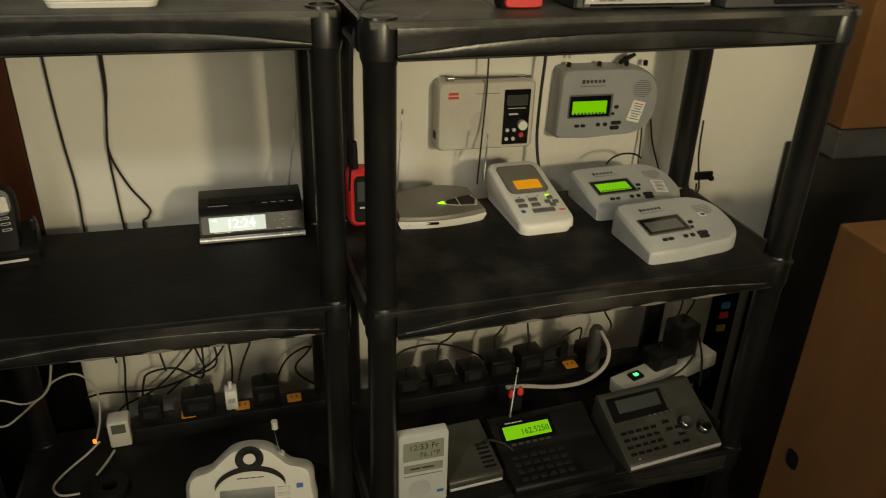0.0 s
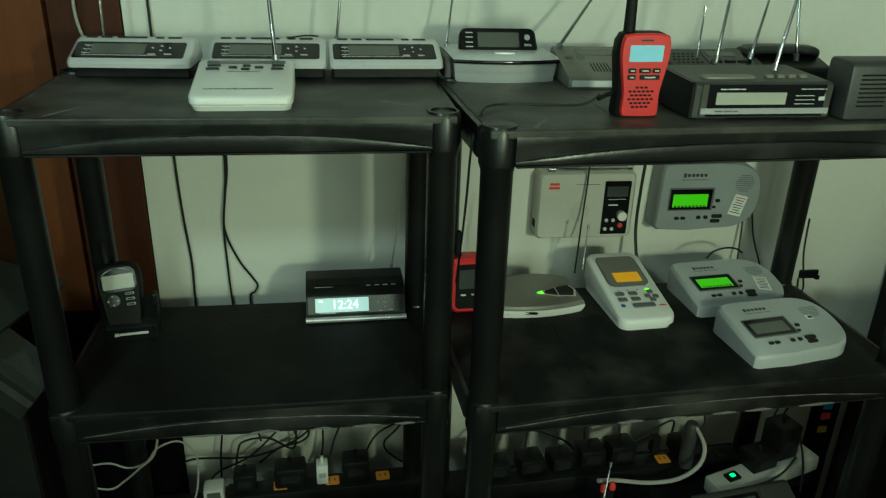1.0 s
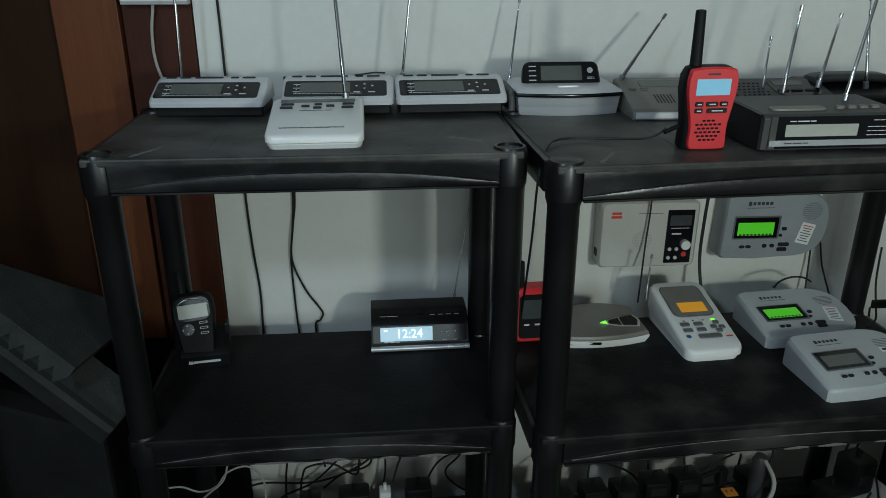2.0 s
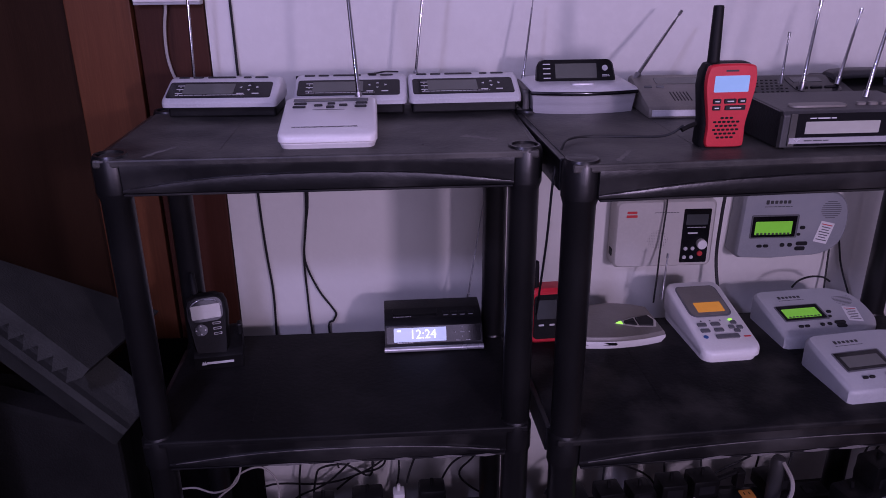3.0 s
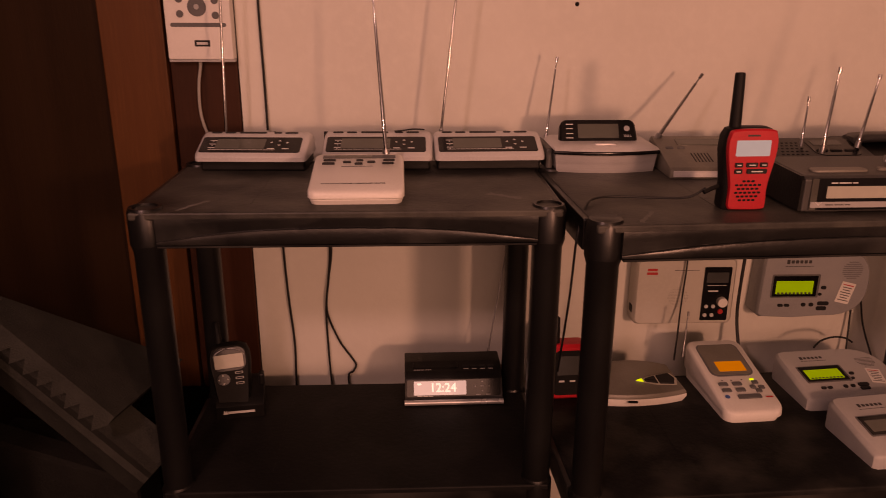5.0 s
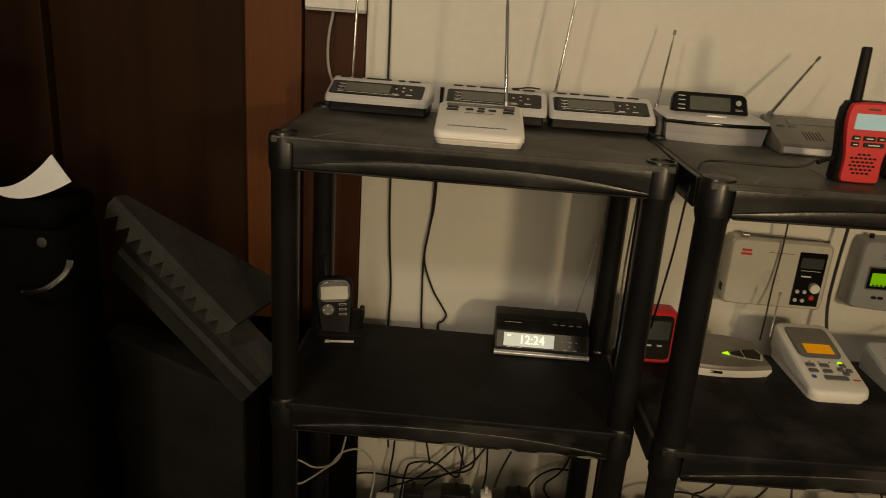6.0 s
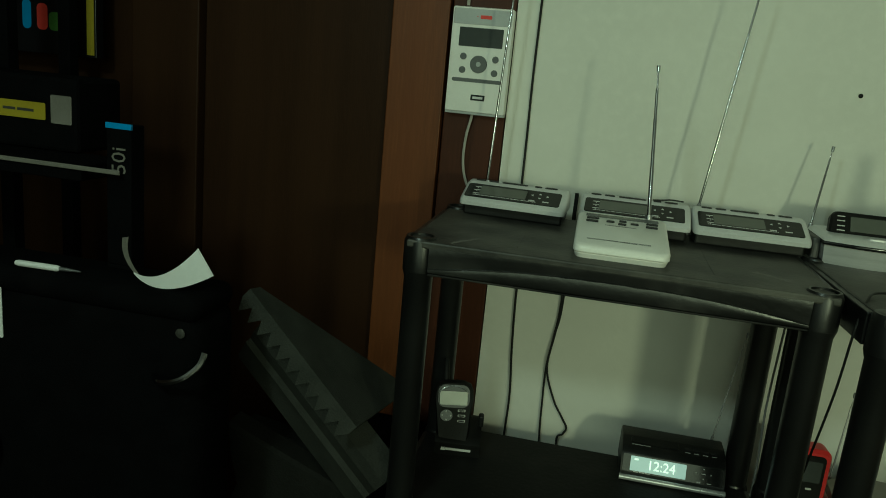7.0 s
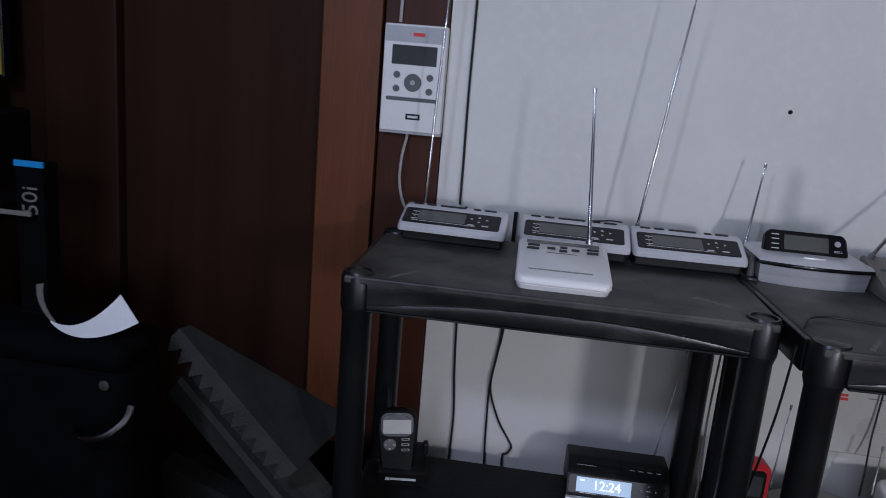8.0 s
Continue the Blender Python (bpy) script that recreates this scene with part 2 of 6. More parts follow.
def slab(points, d, edge=0.0):
    """A flat outline (x, y) raised to height d, with a small rounded rim."""
    c = Vector((sum(p[0] for p in points) / len(points), sum(p[1] for p in points) / len(points)))
    size = max((Vector(p) - c).length for p in points)
    rings = [[(x, y, 0) for x, y in points]]
    if edge:
        rings.append([(x, y, d - edge) for x, y in points])
        k = 1 - edge / size
        rings.append([(c.x + (x - c.x) * k, c.y + (y - c.y) * k, d) for x, y in points])
    else:
        rings.append([(x, y, d) for x, y in points])
    return loft(rings)


def plate(w, h, d=0.0012, r=0.001, edge=0.0, n=3):
    return slab(outline(w, h, r, n), d, edge)


def disc(r, d=0.0015, n=20, edge=0.0):
    return slab([(r * math.cos(2 * math.pi * i / n), r * math.sin(2 * math.pi * i / n)) for i in range(n)], d, edge)


def joined(*bms):
    out = bmesh.new()
    for b in bms:
        me = bpy.data.meshes.new("tmp")
        b.to_mesh(me)
        b.free()
        out.from_mesh(me)
        bpy.data.meshes.remove(me)
    return out


def moved(bm, m):
    bm.transform(m)
    return bm


def lathe(profile, n=24):
    """A profile of (r, z) turned round z."""
    return loft([[(r * math.cos(2 * math.pi * i / n), r * math.sin(2 * math.pi * i / n), z) for i in range(n)] for r, z in profile])


def smoothed(pts, n=6):
    pts = [Vector(p) for p in pts]
    out = []
    for i in range(len(pts) - 1):
        a, b, c, d = pts[max(i - 1, 0)], pts[i], pts[i + 1], pts[min(i + 2, len(pts) - 1)]
        for k in range(n):
            t = k / n
            out.append(0.5 * (2 * b + (c - a) * t + (2 * a - 5 * b + 4 * c - d) * t * t + (3 * b - a - 3 * c + d) * t ** 3))
    return out + [pts[-1]]


def tube(pts, r, n=8):
    """A round cord along pts; r a radius, or one for each point."""
    pts = [Vector(p) for p in pts]
    rs = r if isinstance(r, (list, tuple)) else [r] * len(pts)
    side = None
    rings = []
    for i, p in enumerate(pts):
        d = (pts[min(i + 1, len(pts) - 1)] - pts[max(i - 1, 0)]).normalized()
        if side is None:
            side = d.orthogonal().normalized()
        side = (side - d * side.dot(d)).normalized()
        up = d.cross(side)
        rings.append([p + rs[i] * (math.cos(2 * math.pi * k / n) * side + math.sin(2 * math.pi * k / n) * up) for k in range(n)])
    return loft(rings)


def lettering(name, words, size, material, parent, m, extrude=0.0002, squeeze=1.0):
    cu = bpy.data.curves.new(name, "FONT")
    cu.body, cu.size, cu.align_x, cu.align_y, cu.extrude, cu.resolution_u = words, size, "CENTER", "CENTER", extrude, 2
    tmp = new("tmp", cu)
    me = bpy.data.meshes.new_from_object(tmp.evaluated_get(bpy.context.evaluated_depsgraph_get()))
    bpy.data.objects.remove(tmp)
    me.materials.clear()
    me.materials.append(material)
    o = new(name, me)
    o.parent = parent
    o.matrix_local = m @ Matrix.Diagonal((squeeze, 1, 1, 1))
    return o


def face(origin, right, up):
    """The pose of a face: x along right, y along up, z out of it."""
    x = Vector(right).normalized()
    z = x.cross(Vector(up)).normalized()
    y = z.cross(x)
    return Matrix.Translation(origin) @ Matrix((x, y, z)).transposed().to_4x4()


def on(f, u, v, lift=0.0):
    return f @ Matrix.Translation((u, v, lift))


def cable(name, pts, r, material, label, category="cable", n=6):
    o = part(name, tube(smoothed(pts, n), r, 7), material, None, smooth=True)
    return tagged(o, label, category)


def rod(parent, p0, p1, r=0.0022, tip=0.0032, material=None):
    """A telescopic aerial of thinning stages with a knob at its end."""
    p0, p1 = Vector(p0), Vector(p1)
    d = p1 - p0
    pts, rs = [], []
    for t0, t1, k in ((0, 0.34, 1.0), (0.34, 0.66, 0.88), (0.66, 0.86, 0.74), (0.86, 0.985, 0.42)):
        for t in (t0, t1 - 0.004):
            pts.append(p0 + d * t)
            rs.append(r * k)
    a = part("antenna", tube(pts, rs, 10), material or CHROME, parent, smooth=True)
    e = d.normalized()
    part("antenna_tip", tube([p1 - e * 0.007, p1 + e * 0.001], min(tip * 0.85, r * 1.25), 10), material or CHROME, a, smooth=True)
    part("antenna_hinge", tube([p0 - e * 0.006, p0 + e * 0.006], r * 1.7, 10), DULLCHROME, a, smooth=True)
    return a


def key(parent, f, u, v, w, h, name="button", material=None, d=0.0018, r=0.0012, label=""):
    return part(name, plate(w, h, d, r, min(d * 0.4, 0.0006)), material or BUTTON, parent, label, on(f, u, v))


def knob(parent, f, u, v, r, d=0.004, name="button", material=None, label=""):
    return part(name, disc(r, d, 20, min(0.001, d * 0.3)), material or BUTTON, parent, label, on(f, u, v), True)


def bars(parent, f, u, v, w, h, rows=1, material=None, name="printing", seed=1, gap=0.55):
    """Rows of short dashes for print too small to read."""
    rnd = random.Random(seed)
    rh = h / rows
    for i in range(rows):
        x = -w / 2
        end = w / 2 * (1 if rows == 1 else rnd.uniform(0.4, 1))
        while x < end:
            step = min(rnd.uniform(2.0, 5.0) * rh, end - x)
            if step > rh * 0.3:
                part(name, plate(step, rh * gap, 0.0003, 0.0001, n=1), material or INK, parent, "", on(f, u + x + step / 2, v + h / 2 - rh * (i + 0.5), 0.0001))
            x += step + rh * 0.5


def arrow(parent, f, u, v, s, turn, material=None):
    return part("arrow_mark", slab([(-s, -s * 0.7), (s, -s * 0.7), (0, s * 0.9)], 0.0006), material or PALEINK, parent, "", on(f, u, v, 0.0002) @ pose(0, 0, 0, 0, 0, turn))


# ---- the room ----
def structure(name, bm, material, label, m=None):
    o = part(name, bm, material, None, m=m)
    return tagged(o, label, name.split("_")[0], kind="structure")


structure("wall_back", box(0.087, 2.6, 0.0, 0.12, 0, 2.4), PAINT, "off-white painted plaster wall behind the shelves")
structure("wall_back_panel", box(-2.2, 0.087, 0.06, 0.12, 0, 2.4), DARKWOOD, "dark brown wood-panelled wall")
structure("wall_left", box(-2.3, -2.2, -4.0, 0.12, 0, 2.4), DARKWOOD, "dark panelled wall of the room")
# Right wall, front wall and ceiling are unseen, kept pale for bounce light.
structure("wall_right", box(2.6, 2.7, -4.0, 0.12, 0, 2.4), CEILPAINT, "unseen side wall, pale to bounce light")
structure("wall_front", box(-2.3, 2.7, -4.1, -4.0, 0, 2.4), CEILPAINT, "unseen front wall, pale to bounce light")
structure("floor", box(-2.3, 2.7, -4.1, 0.12, -0.1, 0.0), CARPET, "dark carpeted floor")
structure("ceiling", box(-2.3, 2.7, -4.1, 0.12, 2.4, 2.5), CEILPAINT, "unseen ceiling, pale to bounce light")
trim = thing("trim", pose(0, 0, 0), "reddish-brown stained wooden boards beside the white wall", "wood trim", kind="structure")
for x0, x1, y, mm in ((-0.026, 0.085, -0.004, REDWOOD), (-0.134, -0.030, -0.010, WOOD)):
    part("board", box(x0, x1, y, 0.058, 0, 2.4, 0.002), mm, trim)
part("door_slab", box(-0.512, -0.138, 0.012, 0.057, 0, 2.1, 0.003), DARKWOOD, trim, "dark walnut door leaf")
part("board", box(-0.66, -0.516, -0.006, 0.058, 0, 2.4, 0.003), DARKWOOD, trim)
smudge = part("wall_mark", slab([(0, 0), (0.006, -0.001), (0.012, 0.001), (0.013, 0.003), (0.006, 0.002), (0.001, 0.003)], 0.0002), GREYMARK, None, m=face((0.178, -0.0002, 1.652), (1, 0, 0), (0, 0, 1)))
tagged(smudge, "faint grey scuff on the white wall", "scuff mark")
nail = part("nail", moved(lathe([(0.0005, 0), (0.0035, 0.0), (0.0035, 0.002), (0.001, 0.0035)], 12), pose(0.654, 0, 1.508, 90)), RUBBER, None, smooth=True)
tagged(nail, "small dark nail head in the white wall", "nail")


# ---- shelving ----
def rim(width, inset, y0, z, thick):
    """The moulded front edge: a flat upper band, and below it a swelling that rises as a flat arch."""
    rings = []
    for i in range(33):
        t = i / 32
        a = 1 - abs(2 * t - 1) ** 2.4
        top = z - thick + 0.004 + 0.017 * a
        swell = 0.0035 * min(1.0, 3 * a)
        prof = [(y0 + 0.010, z - 0.0015), (y0 + 0.001, z - 0.0015), (y0, z - 0.004), (y0 + 0.0005, (top + z) / 2), (y0 + 0.0015, top + 0.001), (y0 - swell * 0.6, top), (y0 - swell, top - 0.35 * (top - z + thick)), (y0 - swell * 0.5, z - thick + 0.001), (y0 + 0.002, z - thick), (y0 + 0.010, z - thick)]
        rings.append([(inset + (width - 2 * inset) * t, y, zz) for y, zz in prof])
    return loft(rings)


def crest(width, inset, y0, z, thick, rnd):
    """The pale line along the top of the rim's arch, broken and uneven: worn and dusty, and on the top shelf a
    highlight drawn as a strip.
    """
    pts, rs = [], []
    for i in range(49):
        t = 0.02 + 0.96 * i / 48
        a = 1 - abs(2 * t - 1) ** 2.4
        swell = 0.0035 * min(1.0, 3 * a)
        pts.append((inset + (width - 2 * inset) * t, y0 - swell * 0.62, z - thick + 0.0043 + 0.017 * a))
        rs.append(0.0003 + 0.0008 * rnd.random() ** 1.5)
    return tube(pts, rs, 6)


def scuff(parent, x, y, z, length, wide, turn, rnd):
    """A pale ragged rub mark on a deck."""
    n = 9
    pts = [(length * (i / n - 0.5), -wide * rnd.uniform(0.05, 0.5)) for i in range(n + 1)]
    pts += [(length * (i / n - 0.5), wide * rnd.uniform(0.05, 0.5)) for i in range(n, -1, -1)]
    part("scuff", slab(pts, 0.0002), SCUFF, parent, "pale rub mark", pose(x, y, z + 0.0002, 0, 0, turn))


def shelving(label, m, width, depth, levels, post_r, hole, dusty):
    """width and depth from post centre to post centre; the origin is the front left post on the floor."""
    rnd = random.Random(int(width * 1000))
    u = thing("shelving_unit", m, label, "shelf unit", "plastic shelf units")
    R, over, thick = post_r * 1.16, post_r * 1.12, 0.042
    corners = ((0, 0), (width, 0), (width, depth), (0, depth))
    for k, z in enumerate(levels):
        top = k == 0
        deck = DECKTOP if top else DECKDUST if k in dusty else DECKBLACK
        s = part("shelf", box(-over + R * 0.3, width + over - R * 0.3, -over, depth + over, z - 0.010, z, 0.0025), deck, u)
        part("front_rim", rim(width, R * 0.7, -over, z, thick), SHELFBLACK, s, smooth=True)
        part("back_rim", moved(rim(width, R * 0.7, -over, z, thick), Matrix.Translation((width, depth, 0)) @ pose(0, 0, 0, 0, 0, 180)), SHELFBLACK, s, smooth=True)
        # Scuffed wear on the middle shelf; the top shelf's line paints a highlight.
        if k < 3:
            part("pale_crest", crest(width, R * 0.7, -over, z, thick, rnd), SCUFF if k == 1 else DECKDUST, s, "pale crest of the rim, wear and painted highlight", smooth=True)
        if k == 1:
            x = width * 0.30
            for n in range(5):
                w = rnd.uniform(0.02, 0.06)
                part("scuff", slab([(0, 0), (w * 0.5, -0.0012), (w, 0.0004), (w, 0.0018), (w * 0.6, rnd.uniform(0.002, 0.005)), (0, 0.0018)], 0.0003), SCUFF, s, "pale rub mark", face((x, -over - 0.0026, z - thick - 0.0022), (1, 0, 0), (0, 0, 1)))
                x += w + rnd.uniform(0.01, 0.05)
        part("rim_edge", box(R * 0.75, width - R * 0.75, -over - 0.0025, -over + 0.010, z - thick - 0.0028, z - thick - 0.0002, 0.0008), DECKDUST, s, "dusty lower edge")
        for x0 in (-over, width + over - 0.011):
            part("side_rim", box(x0, x0 + 0.011, R * 0.7, depth - R * 0.7, z - thick, z - 0.002, 0.002), SHELFBLACK, s)
        for i in (1, 3):
            part("seam", box(width * i / 4 - 0.001, width * i / 4 + 0.001, 0.02, depth - 0.02, z - 0.001, z + 0.0004), deck, s)
        if top:
            scuff(s, 0.055, 0.012, z, 0.055, 0.010, 58, rnd)
            scuff(s, width - 0.05, 0.05, z, 0.05, 0.020, -35, rnd)
        for x, y in corners:
            c = lathe([(R * 0.8, z - thick - 0.004), (R, z - thick - 0.002), (R, z - 0.004), (R - 0.003, z + 0.003), (R * 0.72, z + 0.003), (R * 0.68, z - (0.016 if top and hole else -0.0036)), (0.001, z - (0.016 if top and hole else -0.0036))], 28)
            part("corner_socket", moved(c, Matrix.Translation((x, y, 0))), POSTBLACK, s, smooth=True)
        low = levels[k + 1] if k + 1 < len(levels) else None
        for x, y in corners:
            if low is None:
                g = lathe([(post_r, 0), (post_r, z - thick)], 24)
            else:
                g = lathe([(post_r, low + 0.002), (post_r, low + 0.02), (post_r, z - thick - 0.012), (post_r * 1.12, z - thick - 0.004), (post_r * 1.12, z - thick)], 28)
            part("post", moved(g, Matrix.Translation((x, y, 0))), POSTBLACK, u, smooth=True)
    return u


LT, LM, LL = 1.268, 0.868, 0.468
RT, RM, RL = 1.266, 0.887, 0.505
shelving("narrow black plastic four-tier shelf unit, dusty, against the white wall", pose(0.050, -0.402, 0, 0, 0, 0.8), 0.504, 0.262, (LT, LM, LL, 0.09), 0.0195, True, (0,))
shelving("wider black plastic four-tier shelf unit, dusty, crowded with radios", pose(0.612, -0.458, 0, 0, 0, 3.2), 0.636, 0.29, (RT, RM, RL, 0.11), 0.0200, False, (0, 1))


# ---- radios on the narrow unit's top ----
def dome_radio(m, label, aerial, group="matching silver weather radios"):
    """Low silver desk radio; origin under the middle of its front edge."""
    t = thing("weather_radio", m, label, "weather radio", group)
    w = 0.165
    prof = [(0.0, 0.018), (-0.001, 0.024), (0.003, 0.029), (0.050, 0.0475), (0.057, 0.0500), (0.068, 0.0508), (0.083, 0.047), (0.097, 0.036), (0.104, 0.018)]
    rings = []
    for x, k in ((-w / 2, 0.86), (-w / 2 + 0.003, 0.97), (-w / 2 + 0.007, 1.0), (w / 2 - 0.007, 1.0), (w / 2 - 0.003, 0.97), (w / 2, 0.86)):
        rings.append([(x, 0.05 + (y - 0.05) * k, 0.018 + (z - 0.018) * k) for y, z in prof])
    part("housing", loft(rings), SILVER, t, smooth=True)
    part("base", box(-w / 2 + 0.004, w / 2 - 0.004, 0.018, 0.10, 0, 0.0185, 0.003), BLACK, t, "black underside")
    f = face((0, 0.003, 0.029), (1, 0, 0), (0, 0.047, 0.0185))
    part("display_panel", plate(w * 0.91, 0.0415, 0.0012, 0.004, 0.0004), GLOSS, t, "gloss black face", on(f, -0.002, 0.0245))
    g = on(f, -0.002, 0.0250, 0.0012)
    part("screen", plate(0.074, 0.027, 0.0004, 0.001), LCD, t, "unlit grey display", on(g, -0.016, 0.001))
    for u, v, a in ((0.042, 0.010, 0), (0.042, -0.003, 180), (0.030, 0.0045, 90), (0.054, 0.0045, 270)):
        arrow(t, g, u, v, 0.0022, a)
    for u in (0.031, 0.053):
        part("key_mark", plate(0.010, 0.0022, 0.0005, 0.0005), PALEINK, t, "", on(g, u, -0.012))
    for v in (0.010, 0.0, -0.010):
        part("key_mark", plate(0.010, 0.0012, 0.0004, 0.0004), PALEINK, t, "", on(g, -0.058, v))
        part("key_mark", disc(0.0008, 0.0005, 8), PALEINK, t, "", on(g, -0.058, v - 0.0035))
    bars(t, g, -0.012, -0.0155, 0.10, 0.0018, material=PALEINK, seed=3)
    h = face((0, 0.0605, 0.0501), (1, 0, 0), (0, 1, 0.08))
    for u, bw in ((-0.062, 0.016), (-0.041, 0.016), (-0.006, 0.042), (0.032, 0.012), (0.053, 0.020)):
        key(t, h, u, 0.0, bw, 0.006, d=0.0016, r=0.0028)
    if aerial:
        rod(t, aerial[0], aerial[1])
    return t


dome_radio(pose(0.139, -0.207, LT, 0, 0, -2), "silver desk weather radio with dark face, aerial up", ((-0.062, 0.106, 0.038), (-0.046, 0.112, 0.47)))
dome_radio(pose(0.327, -0.204, LT, 0, 0, 0), "silver desk weather radio with dark face behind white radio", None)
dome_radio(pose(0.497, -0.202, LT, 0, 0, 2), "silver desk weather radio with dark face and a long leaning aerial", ((-0.069, 0.096, 0.044), (-0.025, 0.098, 0.44)))


cable("loose_wire", [(0.352, -0.145, LT + 0.0525), (0.366, -0.142, LT + 0.0535), (0.380, -0.146, LT + 0.056), (0.398, -0.140, LT + 0.0545)], 0.0012, CABLE, "short black wire end lying on the silver radio")


def alert_monitor(m):
    t = thing("alert_monitor", m, "white wedge-shaped weather alert monitor with chrome aerial raised", "weather radio")
    w = 0.123
    rings = []
    for k, z, y0, y1 in ((0.94, 0.0, 0.006, 0.128), (0.97, 0.006, 0.003, 0.130), (0.965, 0.0075, 0.004, 0.130), (1.0, 0.009, 0.0, 0.132)):
        rings.append([(x * k, y0 + (y / 0.13 + 0.5) * (y1 - y0), z) for x, y in outline(w, 0.13, 0.012, 4)])
    ring = outline(w, 0.13, 0.012, 4)
    rings.append([(x, 0.066 + y * 1.015, 0.0145 + (y + 0.065) / 0.13 * 0.022) for x, y in ring])
    rings.append([(x * 0.985, 0.066 + y * 0.985, 0.0175 + (y + 0.065) / 0.13 * 0.022) for x, y in ring])
    rings.append([(x * 0.95, 0.066 + y * 0.95, 0.0188 + (y + 0.065) / 0.13 * 0.022) for x, y in ring])
    part("housing", loft(rings), WHITE, t, smooth=True)
    f = face((0, 0.066, 0.0188 + 0.011), (1, 0, 0), (0, 0.13, 0.022))
    part("display_strip", plate(0.100, 0.011, 0.0009, 0.001), GREYBUTTON, t, "grey display strip", on(f, 0, 0.051))
    part("screen", plate(0.052, 0.009, 0.0005, 0.0008), LCD, t, "", on(f, -0.008, 0.051, 0.0009))
    for u, v, bw in ((-0.040, 0.038, 0.017), (-0.041, 0.026, 0.017), (-0.016, 0.031, 0.011), (0.001, 0.037, 0.010), (0.000, 0.025, 0.011), (0.017, 0.031, 0.011), (0.041, 0.038, 0.016), (0.040, 0.026, 0.016)):
        key(t, f, u, v, bw, 0.005, d=0.002, r=0.0014)
    part("slot", plate(0.042, 0.0016, 0.0003, 0.0005), INK, t, "", on(f, -0.002, 0.017))
    lettering("lettering", "S.A.M.E. DIGITAL WEATHER / HAZARD ALERT MONITOR", 0.0044, INK, t, on(f, -0.004, -0.042, 0.0002), squeeze=0.74)
    rod(t, (0.037, 0.130, 0.040), (0.022, 0.175, 0.252), 0.0030)
    return t


alert_monitor(pose(0.310, -0.392, LT, 0, 0, 1.5))


# ---- radios on the wider unit's top ----
def console_radio(m):
    t = thing("console_radio", m, "silver desk radio with a tilted black display head and short aerial", "weather radio")
    w, d = 0.156, 0.110

    def arc(w, y0, bow, z):
        return [(-w / 2, 0.11, z)] + [(w * (i / 10 - 0.5), y0 + bow * (2 * i / 10 - 1) ** 2, z) for i in range(11)] + [(w / 2, 0.11, z)]
    part("housing", loft([arc(w * 0.96, 0.006, 0.014, 0.0), arc(w, 0.002, 0.014, 0.028)]), BRUSHED, t, smooth=True)
    part("rim_band", loft([arc(w * 1.03, -0.002, 0.014, 0.0282), arc(w * 1.035, -0.003, 0.014, 0.031), arc(w * 1.03, -0.002, 0.014, 0.0335)]), GLOSS, t, "gloss black band", smooth=True)
    part("top_deck", loft([arc(w * 1.03, -0.0018, 0.014, 0.0337), arc(w * 1.0, 0.003, 0.014, 0.0375), arc(w * 0.9, 0.05, 0.004, 0.041)]), SILVER, t, smooth=True)
    part("side_panel", box(-w / 2 - 0.012, -w / 2 - 0.0005, 0.03, 0.13, 0, 0.034, 0.004), CHARCOAL, t)
    part("snooze_bar", plate(0.034, 0.010, 0.003, 0.004, 0.001), SILVER, t, "", face((0, 0.030, 0.0388), (1, 0, 0), (0, 1, 0.04)), True)
    hf = face((-0.004, 0.050, 0.038), (1, 0, 0), (0, 0.020, 0.036))
    head = part("display_head", slab([(x * (1 - 1.6 * (y + 0.02)) , y) for x, y in outline(0.124, 0.038, 0.009, 5)], 0.014, 0.003), BLACK, t, "black display head", on(hf, 0, 0.0195, -0.014), True)
    part("screen", plate(0.064, 0.023, 0.0006, 0.001), LCD, head, "unlit grey display", Matrix.Translation((0.0, 0.0, 0.014)))
    f = Matrix.Translation((0, 0, 0.014))
    for v in (0.011, 0.004, -0.004, -0.011):
        part("key_mark", plate(0.011, 0.0014, 0.0004, 0.0004), PALEINK, head, "", on(f, -0.045, v))
    part("emblem", disc(0.0045, 0.0008, 18), PALEINK, head, "", on(f, 0.045, 0.004))
    bars(head, f, 0.046, -0.008, 0.012, 0.004, 2, PALEINK, seed=5)
    rod(t, (-0.075, 0.118, 0.035), (-0.058, 0.143, 0.160), 0.0020)
    return t


console_radio(pose(0.674, -0.207, RT, 0, 0, 1))


def desk_phone_radio(m):
    t = thing("desk_radio", m, "taupe grey desk radio with unlit display and leaning aerial", "weather radio")
    prof = [(0, 0), (0, 0.012), (0.004, 0.016), (0.115, 0.044), (0.125, 0.040), (0.125, 0)]
    part("housing", prism(prof, -0.075, 0.075, 0.003), TAUPE, t, smooth=True)
    part("front_strip", box(-0.070, 0.072, -0.0015, 0.001, 0.003, 0.012, 0.0006), SILVER, t)
    f = face((0, 0.004, 0.016), (1, 0, 0), (0, 0.111, 0.028))
    part("screen", plate(0.085, 0.022, 0.001, 0.002), LCD, t, "unlit display", on(f, 0.0, 0.090))
    for u in (-0.058, -0.040):
        key(t, f, u, 0.068, 0.012, 0.005, material=GREYBUTTON)
    for i in range(6):
        part("speaker_slot", plate(0.0015, 0.030, 0.0006, 0.0005), BUTTON, t, "", on(f, -0.03 + i * 0.005, 0.035))
    rod(t, (-0.066, 0.110, 0.042), (0.008, 0.150, 0.136), 0.0030)
    return t


desk_phone_radio(pose(0.832, -0.243, RT, 0, 0, -1))


